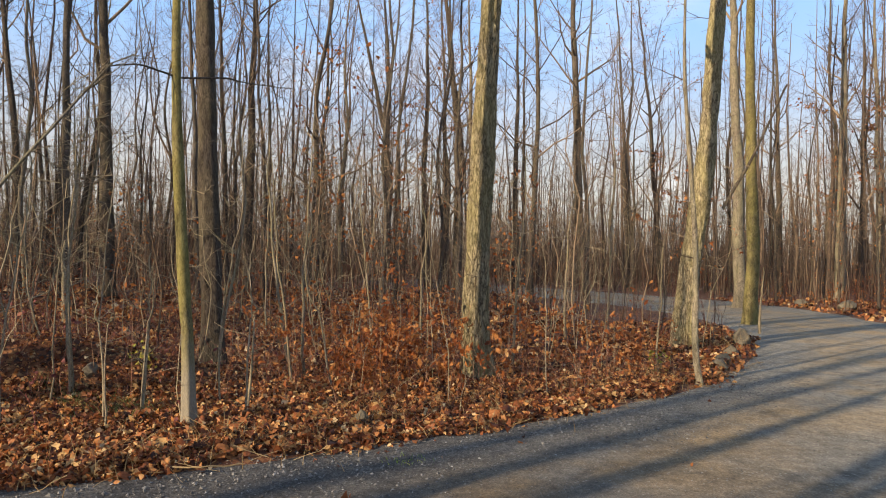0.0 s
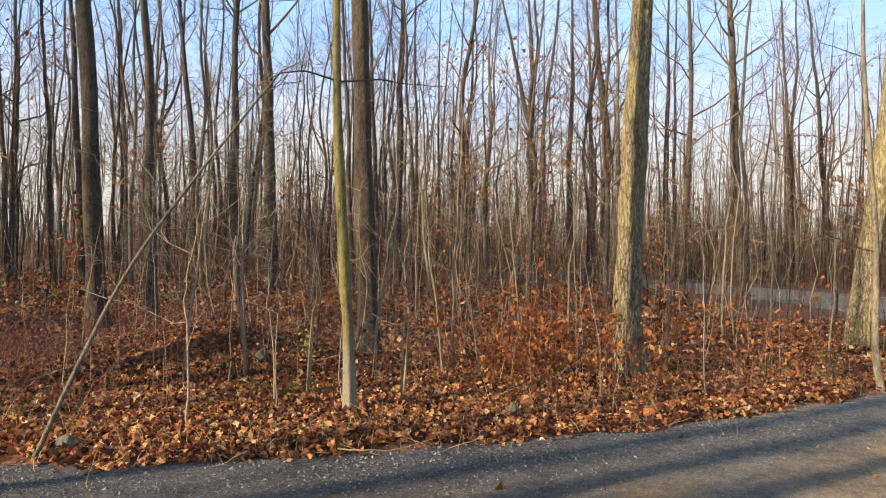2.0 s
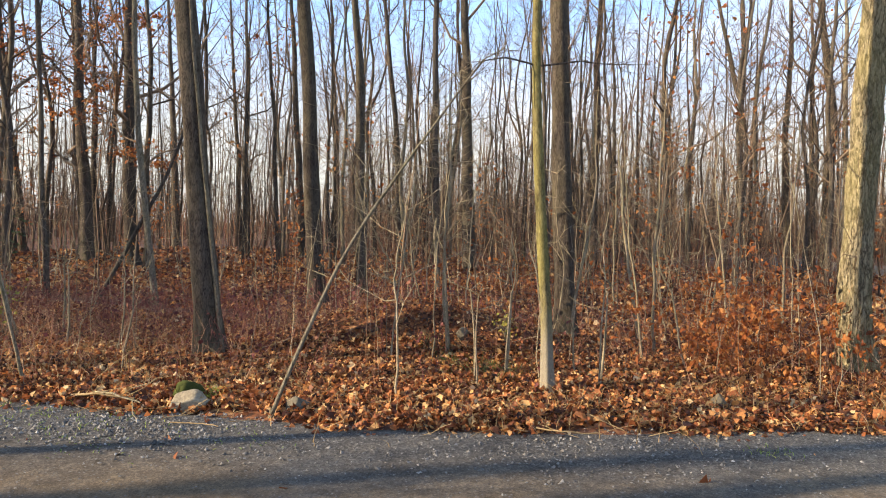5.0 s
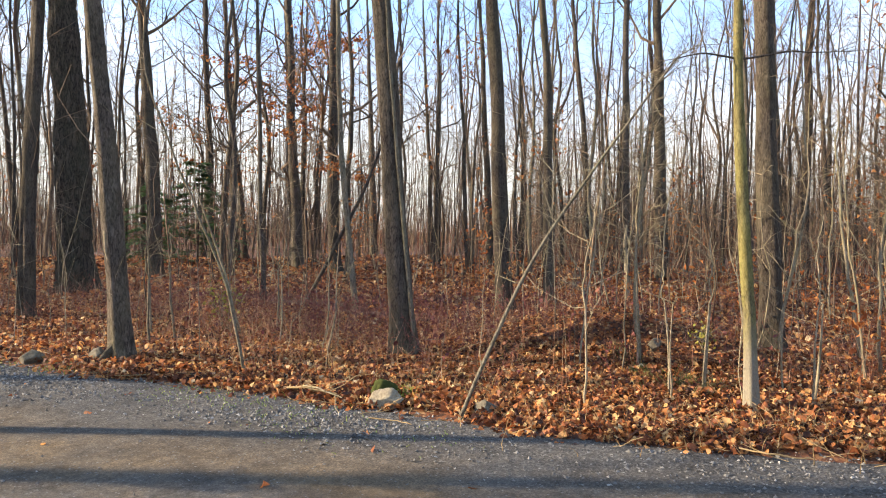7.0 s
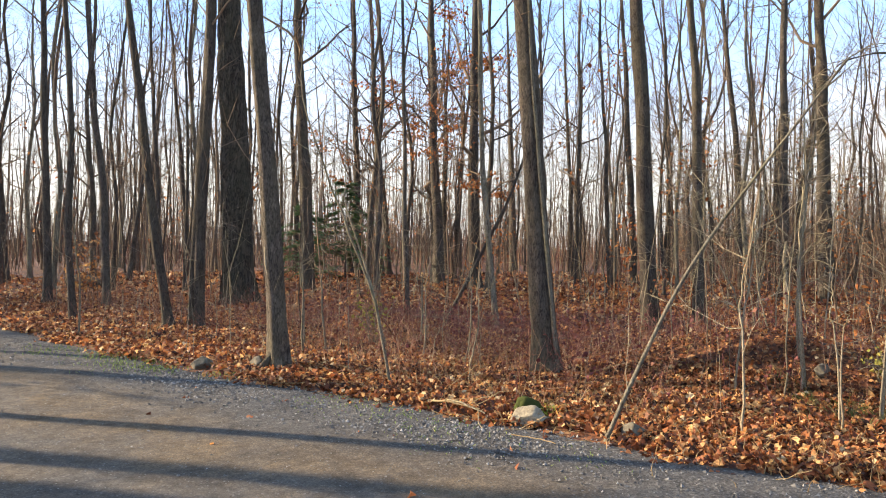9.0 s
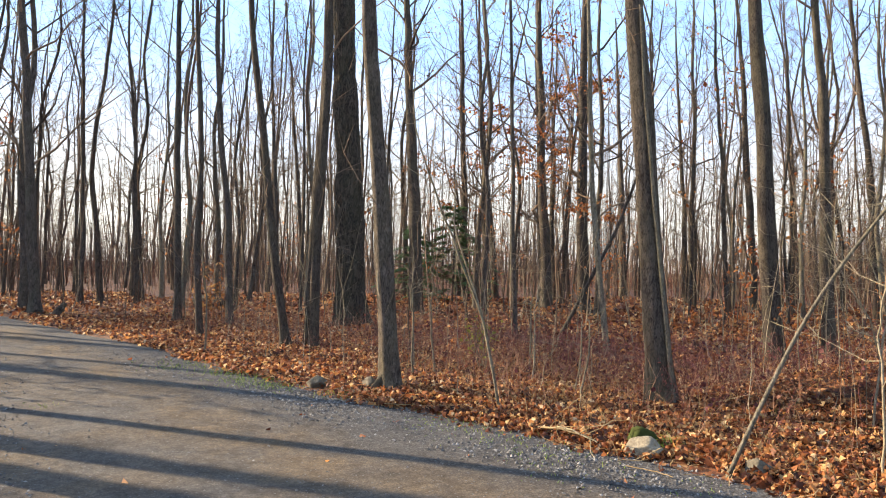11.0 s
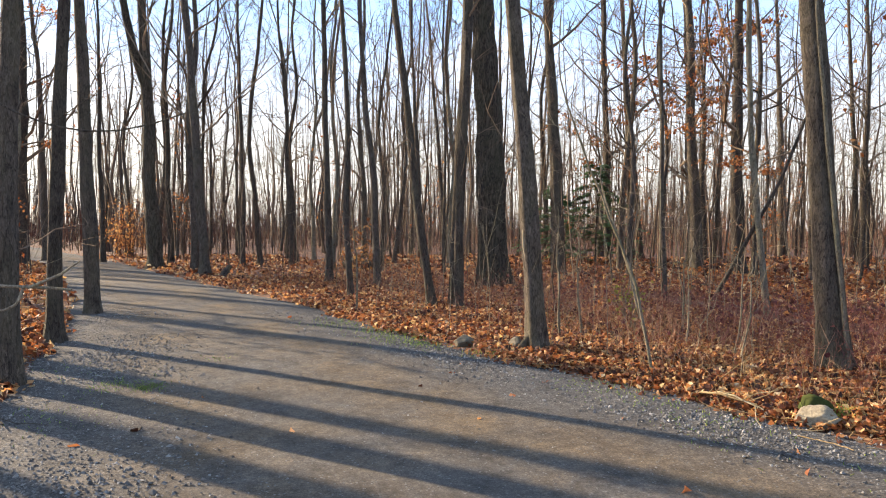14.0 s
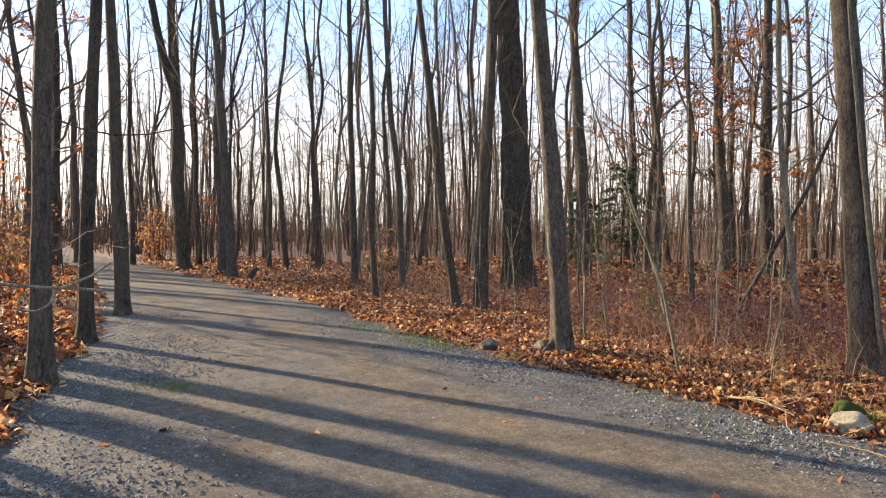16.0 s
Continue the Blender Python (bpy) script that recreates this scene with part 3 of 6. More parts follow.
def trunk_mesh(line, r, mat, sides, gen, flare=0.45, ridges=0.0):
    if ridges:
        zz = np.concatenate([np.arange(-0.35, 8.0, 0.055), np.linspace(8.1, line[-1, 2], 26)])
        line = np.stack([np.interp(zz, line[:, 2], line[:, 0]), np.interp(zz, line[:, 2], line[:, 1]), zz], 1)
        sides = 76
    z = line[:, 2]
    tall = z[-1]
    rad = r * (1.03 - 0.86 * np.clip(z, 0, None) / tall) * (1 + flare * np.exp(-np.clip(z + 0.05, 0, None) / 0.22))
    rad = rad * (1 + 0.05 * np.sin(z * 2.1 + gen.uniform(0, 6)) + 0.03 * np.sin(z * 5.3 + gen.uniform(0, 6)))
    v, q = tubes(line[None], rad[None], sides)
    v = v.reshape(len(line), sides, 3)
    lobes = 1 + (0.05 + 0.16 * np.exp(-np.clip(z, 0, None) / 0.3))[:, None] * np.sin(np.arange(sides) * 2 * np.pi / sides * gen.integers(3, 6) + gen.uniform(0, 6) + z[:, None] * 0.4)
    v = line[:, None] + (v - line[:, None]) * (lobes * (1 + gen.normal(0, 0.018, (len(line), sides))))[..., None]
    if ridges:
        # broken vertical bark ridges that wander up the stem
        g = gen.normal(0, 1, (len(line), sides))
        for _ in range(9):
            g[1:-1] = (g[:-2] + g[1:-1] + g[2:]) / 3
        g = (np.roll(g, 1, 1) + 2 * g + np.roll(g, -1, 1)) / 4
        g = np.clip(g / g.std(), -1.6, 1.1)
        v = line[:, None] + (v - line[:, None]) * (1 + ridges * g)[..., None]
    return mesh("trunk", v.reshape(-1, 3), q, mat)


def crown_pieces(line, r, gen, low, limbs, twigs, spread=1.0, steps=3, nb=5):
    """Bare limbs, branches and twigs, growing off the trunk's axis."""
    tall = line[-1, 2]
    f = np.sort(gen.uniform(low, 0.99, limbs))
    z0 = f * tall
    base = np.stack([np.interp(z0, line[:, 2], line[:, i]) for i in range(3)], 1)
    az = np.arange(limbs) * 2.4 + gen.uniform(0, 6.28) + gen.normal(0, 0.4, limbs)
    tilt = np.radians(gen.uniform(28, 78, limbs) * (1.1 - 0.45 * f))
    ln = tall * (0.06 + 0.19 * (1 - f) * gen.uniform(0.4, 1.2, limbs)) * spread
    d = np.stack([np.cos(az) * np.sin(tilt), np.sin(az) * np.sin(tilt), np.cos(tilt)], 1)
    s = np.linspace(0, 1, 5)

    def stems(b, d, ln, s, bow, wob):
        p = b[:, None] + d[:, None] * (ln[:, None] * s)[..., None]
        p[..., 2] += bow * ln[:, None] * s ** 2
        p[:, 1:] += gen.normal(0, 1, p[:, 1:].shape) * (wob * ln)[:, None, None]
        return p
    p1 = stems(base, d, ln, s, 0.32, 0.04)
    r1 = np.clip(r * 0.42 * (1.05 - f), 0.012, 0.12)
    pieces = [tubes(p1, r1[:, None] * (1 - 0.75 * s), 5)]
    k = np.repeat(np.arange(limbs), nb)
    at = gen.uniform(0.25, 1.0, len(k))
    i0 = np.clip((at * 4).astype(int), 0, 3)
    fr = (at * 4 - i0)[:, None]
    b2 = p1[k, i0] * (1 - fr) + p1[k, i0 + 1] * fr
    d2 = unit(d[k] + gen.normal(0, 0.75, (len(k), 3)))
    l2 = ln[k] * gen.uniform(0.3, 0.6, len(k))
    s2 = np.linspace(0, 1, steps + 1)
    p2 = stems(b2, d2, l2, s2, 0.18, 0.05)
    r2 = np.clip(r1[k] * 0.45 * (1 - 0.5 * at), 0.007, 0.04)
    pieces.append(tubes(p2, r2[:, None] * (1 - 0.6 * s2), 3))
    k3 = np.repeat(np.arange(len(k)), twigs)
    at = gen.uniform(0.2, 1.0, len(k3))
    i0 = np.clip((at * steps).astype(int), 0, steps - 1)
    fr = (at * steps - i0)[:, None]
    b3 = p2[k3, i0] * (1 - fr) + p2[k3, i0 + 1] * fr
    d3 = unit(d2[k3] + gen.normal(0, 0.85, (len(k3), 3)))
    l3 = np.clip(l2[k3] * gen.uniform(0.35, 0.8, len(k3)), 0.25, 1.4)
    s3 = np.linspace(0, 1, steps)
    p3 = stems(b3, d3, l3, s3, 0.08, 0.05)
    pieces.append(tubes(p3, np.full((len(k3), 1), 0.0052) * (1 - 0.55 * s3), 3))
    return pieces, p3


def low_twigs(line, r, gen, count, zmax):
    """Thin bare side shoots low on a trunk."""
    z = gen.uniform(1.2, zmax, count)
    b = np.stack([np.interp(z, line[:, 2], line[:, i]) for i in range(3)], 1)
    az = gen.uniform(0, 6.28, count)
    d = np.stack([np.cos(az), np.sin(az), gen.uniform(0.1, 0.9, count)], 1)
    ln = gen.uniform(0.4, 1.6, count)
    s = np.linspace(0, 1, 5)
    p = b[:, None] + unit(d)[:, None] * (ln[:, None] * s)[..., None]
    p[:, 1:] += gen.normal(0, 0.035, p[:, 1:].shape) * ln[:, None, None]
    k = np.repeat(np.arange(count), 3)
    i = gen.integers(1, 5, len(k))
    q = p[k, i][:, None] + unit(unit(d)[k] + gen.normal(0, 0.6, (len(k), 3)))[:, None] * ((ln[k] * gen.uniform(0.25, 0.55, len(k)))[:, None] * np.linspace(0, 1, 3))[..., None]
    return [tubes(p, 0.010 * (1 - 0.7 * s) * np.ones((count, 1)), 3), tubes(q, np.array([[0.005, 0.004, 0.0025]]) * np.ones((len(k), 1)), 3)]


serial = [100]


def tree(kind, x, y, r, *bends, height=None, fork=None, leafy=False):
    serial[0] += 1
    gen = np.random.default_rng(serial[0])
    mat, label = KINDS[kind]
    if kind == SAP and r < 0.08:
        mat, label = BARK_FOOT, "slim young tree with greenish mossy bark and a pale foot"
    tall = height or float(np.clip(13 + 26 * r, 11, 23)) * gen.uniform(0.92, 1.08)
    tall = max(tall, bends[-1][0] + 1.5)
    near = math.hypot(x, y) < 22
    line = trunk_line(bends, tall, (80 if r < 0.08 else 44) if near else 30, gen, 0.014 if near else 0.032)
    root = new("tree")
    root.location = (x, y, z_at(x, y))
    part("trunk", trunk_mesh(line, r, mat, 20 if near else 9, gen, 0.12 if r < 0.08 else 0.45, 0.05 if near and kind == BIG else 0.03 if kind == OAK and near else 0.0), root)
    low = 0.42 if kind != SAP else 0.5
    pieces, tips = crown_pieces(line, r, gen, 0.2 if leafy else max(low, 5.8 / tall if near else 0.3), 18 if leafy else 15 if r > 0.08 else 9, 4 if leafy else 3, 1.25 if leafy else 1.0, 3 if leafy else 2, 5 if leafy or not near else 3)
    if fork:
        z = np.linspace(fork[0], tall * 0.95, 14)
        k = (z - fork[0]) / (tall - fork[0])
        b = np.stack([np.interp(z, line[:, 2], line[:, i]) for i in range(3)], 1)
        b[:, :2] += np.array(fork[1:])[None] * (k ** 0.7)[:, None]
        part("second_leader", mesh("second_leader", *tubes(b[None], (r * 0.6 * (1 - 0.8 * k))[None], 8), mat), root)
    if kind != SAP or not near:
        pieces += low_twigs(line, r, gen, 5 if near else 12, 9.0)
    tier_leaves = []
    if leafy:
        n = 8
        z = np.sort(gen.uniform(3.4, 10.5, n))
        base = np.stack([np.interp(z, line[:, 2], line[:, i]) for i in range(3)], 1)
        az = gen.uniform(0, 6.28, n)
        d = np.stack([np.cos(az), np.sin(az), gen.uniform(0.0, 0.35, n)], 1)
        ln = gen.uniform(1.6, 3.6, n)
        s = np.linspace(0, 1, 7)
        p = base[:, None] + d[:, None] * (ln[:, None] * s)[..., None]
        p[:, 1:] += gen.normal(0, 0.06, p[:, 1:].shape)
        pieces.append(tubes(p, np.ones((n, 1)) * 0.024 * (1 - 0.8 * s), 4))
        k = np.repeat(np.arange(n), 22)
        i = gen.integers(2, 7, len(k))
        dd = unit(d[k] + gen.normal(0, 0.7, (len(k), 3)) * np.array([1, 1, 0.35]))
        q = p[k, i][:, None] + dd[:, None] * (gen.uniform(0.2, 0.7, len(k))[:, None] * np.linspace(0, 1, 3))[..., None]
        pieces.append(tubes(q, np.ones((len(k), 1)) * np.array([[0.006, 0.005, 0.003]]), 3))
        c = q[gen.random(len(k)) < 0.75][:, 1:].reshape(-1, 3)
        tier_leaves = [c + gen.normal(0, 0.07, c.shape) for _ in range(3)]
    v, f = joined(pieces)
    crown = tagged(part("crown", mesh("crown", v, f, TWIG), root, "bare branches and twigs"), kind="stuff")
    if leafy:
        c = tips[gen.random(len(tips)) < 0.25].reshape(-1, 3)
        c = np.concatenate([c, *tier_leaves])
        lv, lf = leaves(c, 0.12, gen, 0.9)
        tagged(part("foliage", mesh("foliage", lv, lf, OAK_LEAF, False), crown, "clinging orange-brown dry leaves"), kind="stuff")
        label = "tall tree with clinging orange-brown dry leaves"
    tagged(root, label, "tree", "trees of the wood")
    return root


def sapling(x, y, r, *bends, leafy=False, bushy=1.6):
    """A thin pale whip with a few side twigs."""
    serial[0] += 1
    gen = np.random.default_rng(serial[0])
    tall = bends[-1][0] + gen.uniform(0.3, 0.9)
    line = trunk_line(bends, max(tall, 1.2), 18)
    root = new("sapling")
    root.location = (x, y, z_at(x, y))
    z = np.clip(line[:, 2] / line[-1, 2], 0, 1)
    line[2:, :2] += np.cumsum(gen.normal(0, 0.013, (len(line) - 2, 2)), axis=0)
    v, q = tubes(line[None], (max(r, 0.008) * (1 - 0.7 * z))[None], 7)
    part("stem", mesh("stem", v, q, WHIP), root)
    n = int(3 + bushy * tall)
    zz = gen.uniform(0.3, 1.0, n) * line[-1, 2]
    b = np.stack([np.interp(zz, line[:, 2], line[:, i]) for i in range(3)], 1)
    az = gen.uniform(0, 6.28, n)
    d = unit(np.stack([np.cos(az), np.sin(az), gen.uniform(0.1, 1.0, n)], 1))
    ln = gen.uniform(0.25, 1.0, n) * min(1.0, tall / 2.5)
    s = np.linspace(0, 1, 4)
    p = b[:, None] + d[:, None] * (ln[:, None] * s)[..., None]
    p[:, 1:] += gen.normal(0, 0.07, p[:, 1:].shape) * ln[:, None, None]
    k = np.repeat(np.arange(n), 2)
    d2 = unit(d[k] + gen.normal(0, 0.6, (2 * n, 3)))
    p2 = p[k, gen.integers(1, 4, 2 * n)][:, None] + d2[:, None] * ((ln[k] * gen.uniform(0.2, 0.5, 2 * n))[:, None] * np.linspace(0, 1, 3))[..., None]
    v, f = joined([tubes(p, np.ones((n, 1)) * 0.0055 * (1 - 0.6 * s), 3), tubes(p2, np.ones((2 * n, 1)) * np.array([[0.0042, 0.0035, 0.002]]), 3)])
    tagged(part("side_growth", mesh("side_growth", v, f, WHIP), root), kind="stuff")
    if leafy:
        c = p[:, 1:].reshape(-1, 3) + gen.normal(0, 0.05, (n * 3, 3))
        lv, lf = leaves(c, 0.11, gen, 0.9)
        tagged(part("foliage", mesh("foliage", lv, lf, OAK_LEAF, False), root, "curled orange dry leaves"), kind="stuff")
    tagged(root, "young sapling with orange dry leaves" if leafy else "thin pale bare sapling growing from leaf litter", "sapling", "saplings of the understorey")
    return root


# trees and saplings placed from pixel positions, their bends fitted to the camera's view
tree(SAP, -2.43, 6.86, 0.067, (0.87, -0.04, -0.01), (2.00, -0.12, -0.04), (3.37, -0.19, -0.06), (4.28, -0.20, -0.07), height=9.0)
tree(GREY, -3.26, 10.30, 0.164, (1.31, -0.06, -0.02), (2.15, -0.14, -0.04), (3.83, -0.19, -0.06), (5.51, -0.26, -0.08))
tree(DARK, -7.52, 22.47, 0.096, (4.42, -0.21, -0.07), (9.83, -0.50, -0.17))
tree(GREY, -11.85, 25.57, 0.261, (2.67, -0.06, -0.03), (6.76, -0.21, -0.10), (10.85, -0.40, -0.18))
tree(DARK, -11.15, 21.31, 0.155, (2.48, -0.11, -0.06), (5.05, -0.09, -0.05), (9.34, -0.20, -0.10))
tree(DARK, -8.34, 31.40, 0.222, (3.02, -0.00, -0.00), (8.08, -0.01, -0.00), (13.16, 0.03, 0.01))
tree(DARK, -9.12, 31.05, 0.143, (2.98, -0.12, -0.03), (9.20, -0.43, -0.13), (12.92, -0.64, -0.19))
tree(GREY, -8.96, 38.78, 0.144, (6.45, -0.25, -0.06), (15.79, -0.54, -0.12))
tree(DARK, -21.02, 38.14, 0.140, (9.10, -0.40, -0.22), (15.07, -1.00, -0.55))
tree(GREY, -3.38, 50.20, 0.302, (4.02, -0.10, -0.01), (10.46, -0.29, -0.02), (14.10, -0.13, -0.01), (20.16, -0.68, -0.05), fork=(10.5, -2.2, 0.0))
tree(GREY, -0.31, 43.72, 0.245, (3.78, -0.44, -0.00), (9.05, -0.49, -0.00), (12.58, -0.36, -0.00), (17.88, -0.59, -0.00))
tree(DARK, 0.69, 40.93, 0.181, (3.68, -0.15, 0.00), (10.27, -0.30, 0.00), (16.88, -0.65, 0.01), leafy=True)
tree(GREY, 1.04, 34.54, 0.264, (3.39, 0.09, -0.00), (7.57, 0.08, -0.00), (10.91, -0.41, 0.01), (14.55, -0.80, 0.02))
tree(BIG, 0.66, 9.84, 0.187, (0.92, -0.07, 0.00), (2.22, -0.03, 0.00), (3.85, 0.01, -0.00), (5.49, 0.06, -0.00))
tree(PALE, 2.25, 41.75, 0.201, (10.48, -0.33, 0.02), (17.24, -0.58, 0.03))
tree(GREY, 4.52, 39.91, 0.193, (3.72, -0.01, 0.00), (10.16, -0.05, 0.01), (16.63, -0.09, 0.01))
tree(DARK, 5.91, 47.27, 0.153, (9.81, -0.13, 0.02), (19.37, -0.21, 0.03))
tree(GREY, 6.89, 31.99, 0.237, (2.11, -0.19, 0.04), (5.99, -0.46, 0.10), (8.59, -0.56, 0.12), (13.82, -0.79, 0.17))
tree(DARK, 13.70, 49.81, 0.186, (8.41, -0.39, 0.11), (16.50, -0.80, 0.22), (20.59, -1.18, 0.32))
tree(DARK, 15.77, 49.20, 0.207, (2.43, -0.15, 0.05), (12.39, -0.86, 0.27), (20.49, -1.73, 0.55), leafy=True)
tree(PALE, 3.93, 10.02, 0.047, (0.23, -0.02, 0.0), (0.52, -0.14, 0.0), (0.73, -0.13, 0.0), (0.98, -0.08, 0.0), (1.89, -0.11, 0.0), (3.13, -0.19, 0.0), (4.39, -0.29, 0.0), (5.64, -0.33, 0.0), height=8.0)
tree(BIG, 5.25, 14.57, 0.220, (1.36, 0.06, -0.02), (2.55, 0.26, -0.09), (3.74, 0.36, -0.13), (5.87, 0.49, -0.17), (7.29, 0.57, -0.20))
tree(PALE, 12.68, 28.95, 0.267, (3.40, -0.09, 0.04), (8.12, -0.27, 0.12), (12.88, -0.46, 0.20))
tree(SAP, 9.44, 20.77, 0.202, (2.94, 0.00, -0.00), (6.33, -0.03, 0.01), (9.76, -0.16, 0.07))
tree(GREY, 22.35, 45.41, 0.223, (4.39, -0.12, 0.06), (11.76, -0.27, 0.13), (19.20, -0.52, 0.25))
tree(PALE, 21.77, 37.64, 0.313, (4.01, 0.00, -0.00), (10.11, 0.05, -0.03), (16.23, 0.10, -0.06))
tree(PALE, 27.33, 42.71, 0.264, (7.85, -0.25, 0.16), (18.37, -0.55, 0.35))
tree(DARK, 23.80, 39.01, 0.183, (8.87, -0.01, 0.01), (16.81, -0.02, 0.02), leafy=True)
scarred = tree(GREY, -9.09, 3.57, 0.134, (1.15, -0.03, -0.07), (2.08, -0.07, -0.16), (3.13, -0.10, -0.23), (4.51, -0.15, -0.33))
scar = np.array([(0.02, -0.155, 1.02), (0.015, -0.18, 1.22), (0.0, -0.205, 1.42), (0.0, -0.215, 1.6), (-0.02, -0.22, 1.85), (-0.03, -0.235, 2.15), (-0.045, -0.26, 2.5), (-0.06, -0.28, 2.8)])
part("bark_scar", mesh("bark_scar", *tubes(scar[None], np.array([[0.004, 0.02, 0.034, 0.03, 0.024, 0.02, 0.014, 0.004]]), 9), WHIP), scarred, "pale swollen scar running up the bark")
root_line = np.array([(0.0, -0.04, 0.34), (0.005, -0.11, 0.2), (0.01, -0.19, 0.09), (0.03, -0.28, 0.02), (0.05, -0.36, -0.05)])
part("root", mesh("root", *tubes(root_line[None], np.array([[0.05, 0.065, 0.06, 0.05, 0.03]]), 10), BARK_GREY), scarred)
tree(OAK, -18.81, 6.79, 0.416, (3.12, -0.04, -0.09), (7.29, -0.11, -0.30))
tree(GREY, -14.54, 4.26, 0.145, (1.70, 0.00, 0.01), (3.78, 0.02, 0.07), (5.86, 0.05, 0.14))
tree(GREY, -23.12, 11.01, 0.246, (3.63, -0.07, -0.13), (7.37, -0.14, -0.28), (9.21, -0.22, -0.44))
tree(DARK, -33.35, 19.15, 0.215, (7.61, -0.13, -0.23), (13.35, -0.24, -0.41), leafy=True)
tree(GREY, -37.31, 23.08, 0.245, (8.52, -0.22, -0.34), (15.11, -0.42, -0.67))
tree(DARK, -25.18, 18.44, 0.250, (5.51, -0.17, -0.23), (11.53, -0.33, -0.43), leafy=True)
tree(DARK, -31.25, 23.54, 0.157, (4.97, -0.11, -0.14), (14.09, -0.07, -0.09))
tree(DARK, -22.44, 18.20, 0.255, (5.30, -0.10, -0.12), (10.96, -0.10, -0.11), leafy=True)
tree(PALE, -11.93, 10.03, 0.069, (1.19, -0.09, -0.11), (3.30, -0.23, -0.26), (5.52, -0.31, -0.35))
tree(GREY, -6.81, 6.37, 0.160, (1.41, -0.10, -0.10), (2.93, -0.17, -0.17), (4.06, -0.23, -0.23), (4.81, -0.28, -0.27))
tree(GREY, -9.15, 11.83, 0.189, (1.87, -0.11, -0.08), (4.28, -0.20, -0.15), (6.68, -0.34, -0.25))
tree(DARK, -22.02, 28.01, 0.200, (2.05, -0.10, -0.08), (7.74, -0.34, -0.26), (13.38, -0.65, -0.50))
tree(GREY, -9.31, 13.81, 0.129, (2.57, -0.08, -0.05), (5.23, -0.13, -0.08), (7.22, -0.27, -0.17))
tree(GREY, -28.03, 30.24, 0.165, (5.34, -0.19, -0.17), (15.13, -0.60, -0.55))
tree(GREY, -18.40, 21.81, 0.103, (5.40, -0.22, -0.18), (11.07, -0.47, -0.39))
tree(DARK, -28.85, 40.91, 0.241, (10.16, -0.33, -0.23), (18.04, -0.69, -0.48))
tree(DARK, -16.43, 27.96, 0.170, (5.92, -0.22, -0.13), (12.29, -0.84, -0.48))
tree(GREY, -8.71, -2.71, 0.104, (1.67, -0.00, 0.01), (2.88, -0.01, 0.04), (4.09, -0.02, 0.08))
tree(GREY, -11.71, -2.86, 0.107, (1.68, -0.01, 0.03), (3.34, -0.02, 0.08), (5.01, -0.03, 0.16))
tree(GREY, -15.11, -2.84, 0.137, (1.68, 0.01, -0.05), (3.31, 0.02, -0.14), (5.99, 0.03, -0.23))
tree(OAK, -29.67, -2.84, 0.282, (3.91, 0.02, -0.21), (8.27, 0.03, -0.36), (10.43, 0.04, -0.48), fork=(6.9, 0.3, -1.6))
tree(DARK, -25.19, -0.96, 0.179, (3.62, 0.00, -0.23), (6.43, 0.01, -0.47), (9.22, 0.01, -0.66))
tree(GREY, -32.63, -2.44, 0.129, (5.37, 0.01, -0.17), (8.99, 0.02, -0.33), (11.41, 0.01, -0.11))
tree(DARK, -31.48, 1.18, 0.124, (5.38, -0.03, -0.50), (9.00, -0.01, -0.16), (11.41, 0.00, 0.07))
tree(DARK, -30.64, 0.44, 0.109, (6.43, -0.00, -0.09), (11.06, -0.01, -0.27))
tree(DARK, -32.96, -8.12, 0.214, (6.35, -0.01, 0.06), (11.01, -0.01, 0.04), leafy=True)
tree(DARK, -37.08, -8.09, 0.179, (6.97, 0.03, -0.17), (12.18, 0.11, -0.54))
tree(DARK, -29.01, -8.15, 0.166, (4.72, -0.03, 0.11), (8.52, 0.10, -0.39), (9.69, 0.14, -0.55))
tree(DARK, -34.77, -5.40, 0.111, (6.76, 0.01, -0.11), (11.78, 0.03, -0.19))
tree(DARK, -21.74, 2.65, 0.112, (4.32, -0.02, -0.12), (8.55, -0.03, -0.23))
tree(DARK, -19.93, 3.74, 0.104, (3.36, -0.03, -0.15), (4.94, -0.09, -0.39), (8.10, -0.12, -0.54))
tree(GREY, -14.59, 3.74, 0.095, (1.75, -0.08, -0.27), (3.53, -0.14, -0.46), (5.30, -0.21, -0.70), (6.47, -0.25, -0.83))
tree(GREY, -14.20, 4.18, 0.088, (2.93, -0.00, -0.00), (4.67, 0.03, 0.09), (6.39, 0.05, 0.15))
tree(DARK, -16.60, 2.37, 0.073, (1.74, -0.02, -0.12), (4.10, -0.02, -0.10), (6.95, -0.05, -0.25))
tree(DARK, -30.08, 2.37, 0.107, (6.44, -0.03, -0.27), (11.05, -0.06, -0.63))
tree(DARK, -32.95, 9.92, 0.123, (5.93, -0.11, -0.33), (12.67, -0.32, -0.99))
tree(DARK, -26.96, 7.11, 0.100, (6.21, -0.11, -0.38), (10.57, -0.15, -0.53))
tree(DARK, -36.20, 20.26, 0.198, (6.74, 0.17, 0.30), (14.63, -0.05, -0.09))
tree(DARK, -28.28, 20.58, 0.252, (5.85, -0.14, -0.19), (12.28, -0.29, -0.39), leafy=True)
tree(DARK, -13.92, 9.01, 0.060, (2.44, -0.06, -0.09), (6.78, -0.14, -0.20))
tree(GREY, -36.12, 22.92, 0.188, (8.49, -0.43, -0.65), (14.96, -0.75, -1.14))
tree(DARK, -35.81, 32.82, 0.272, (7.24, -0.15, -0.16), (15.76, -0.45, -0.48))

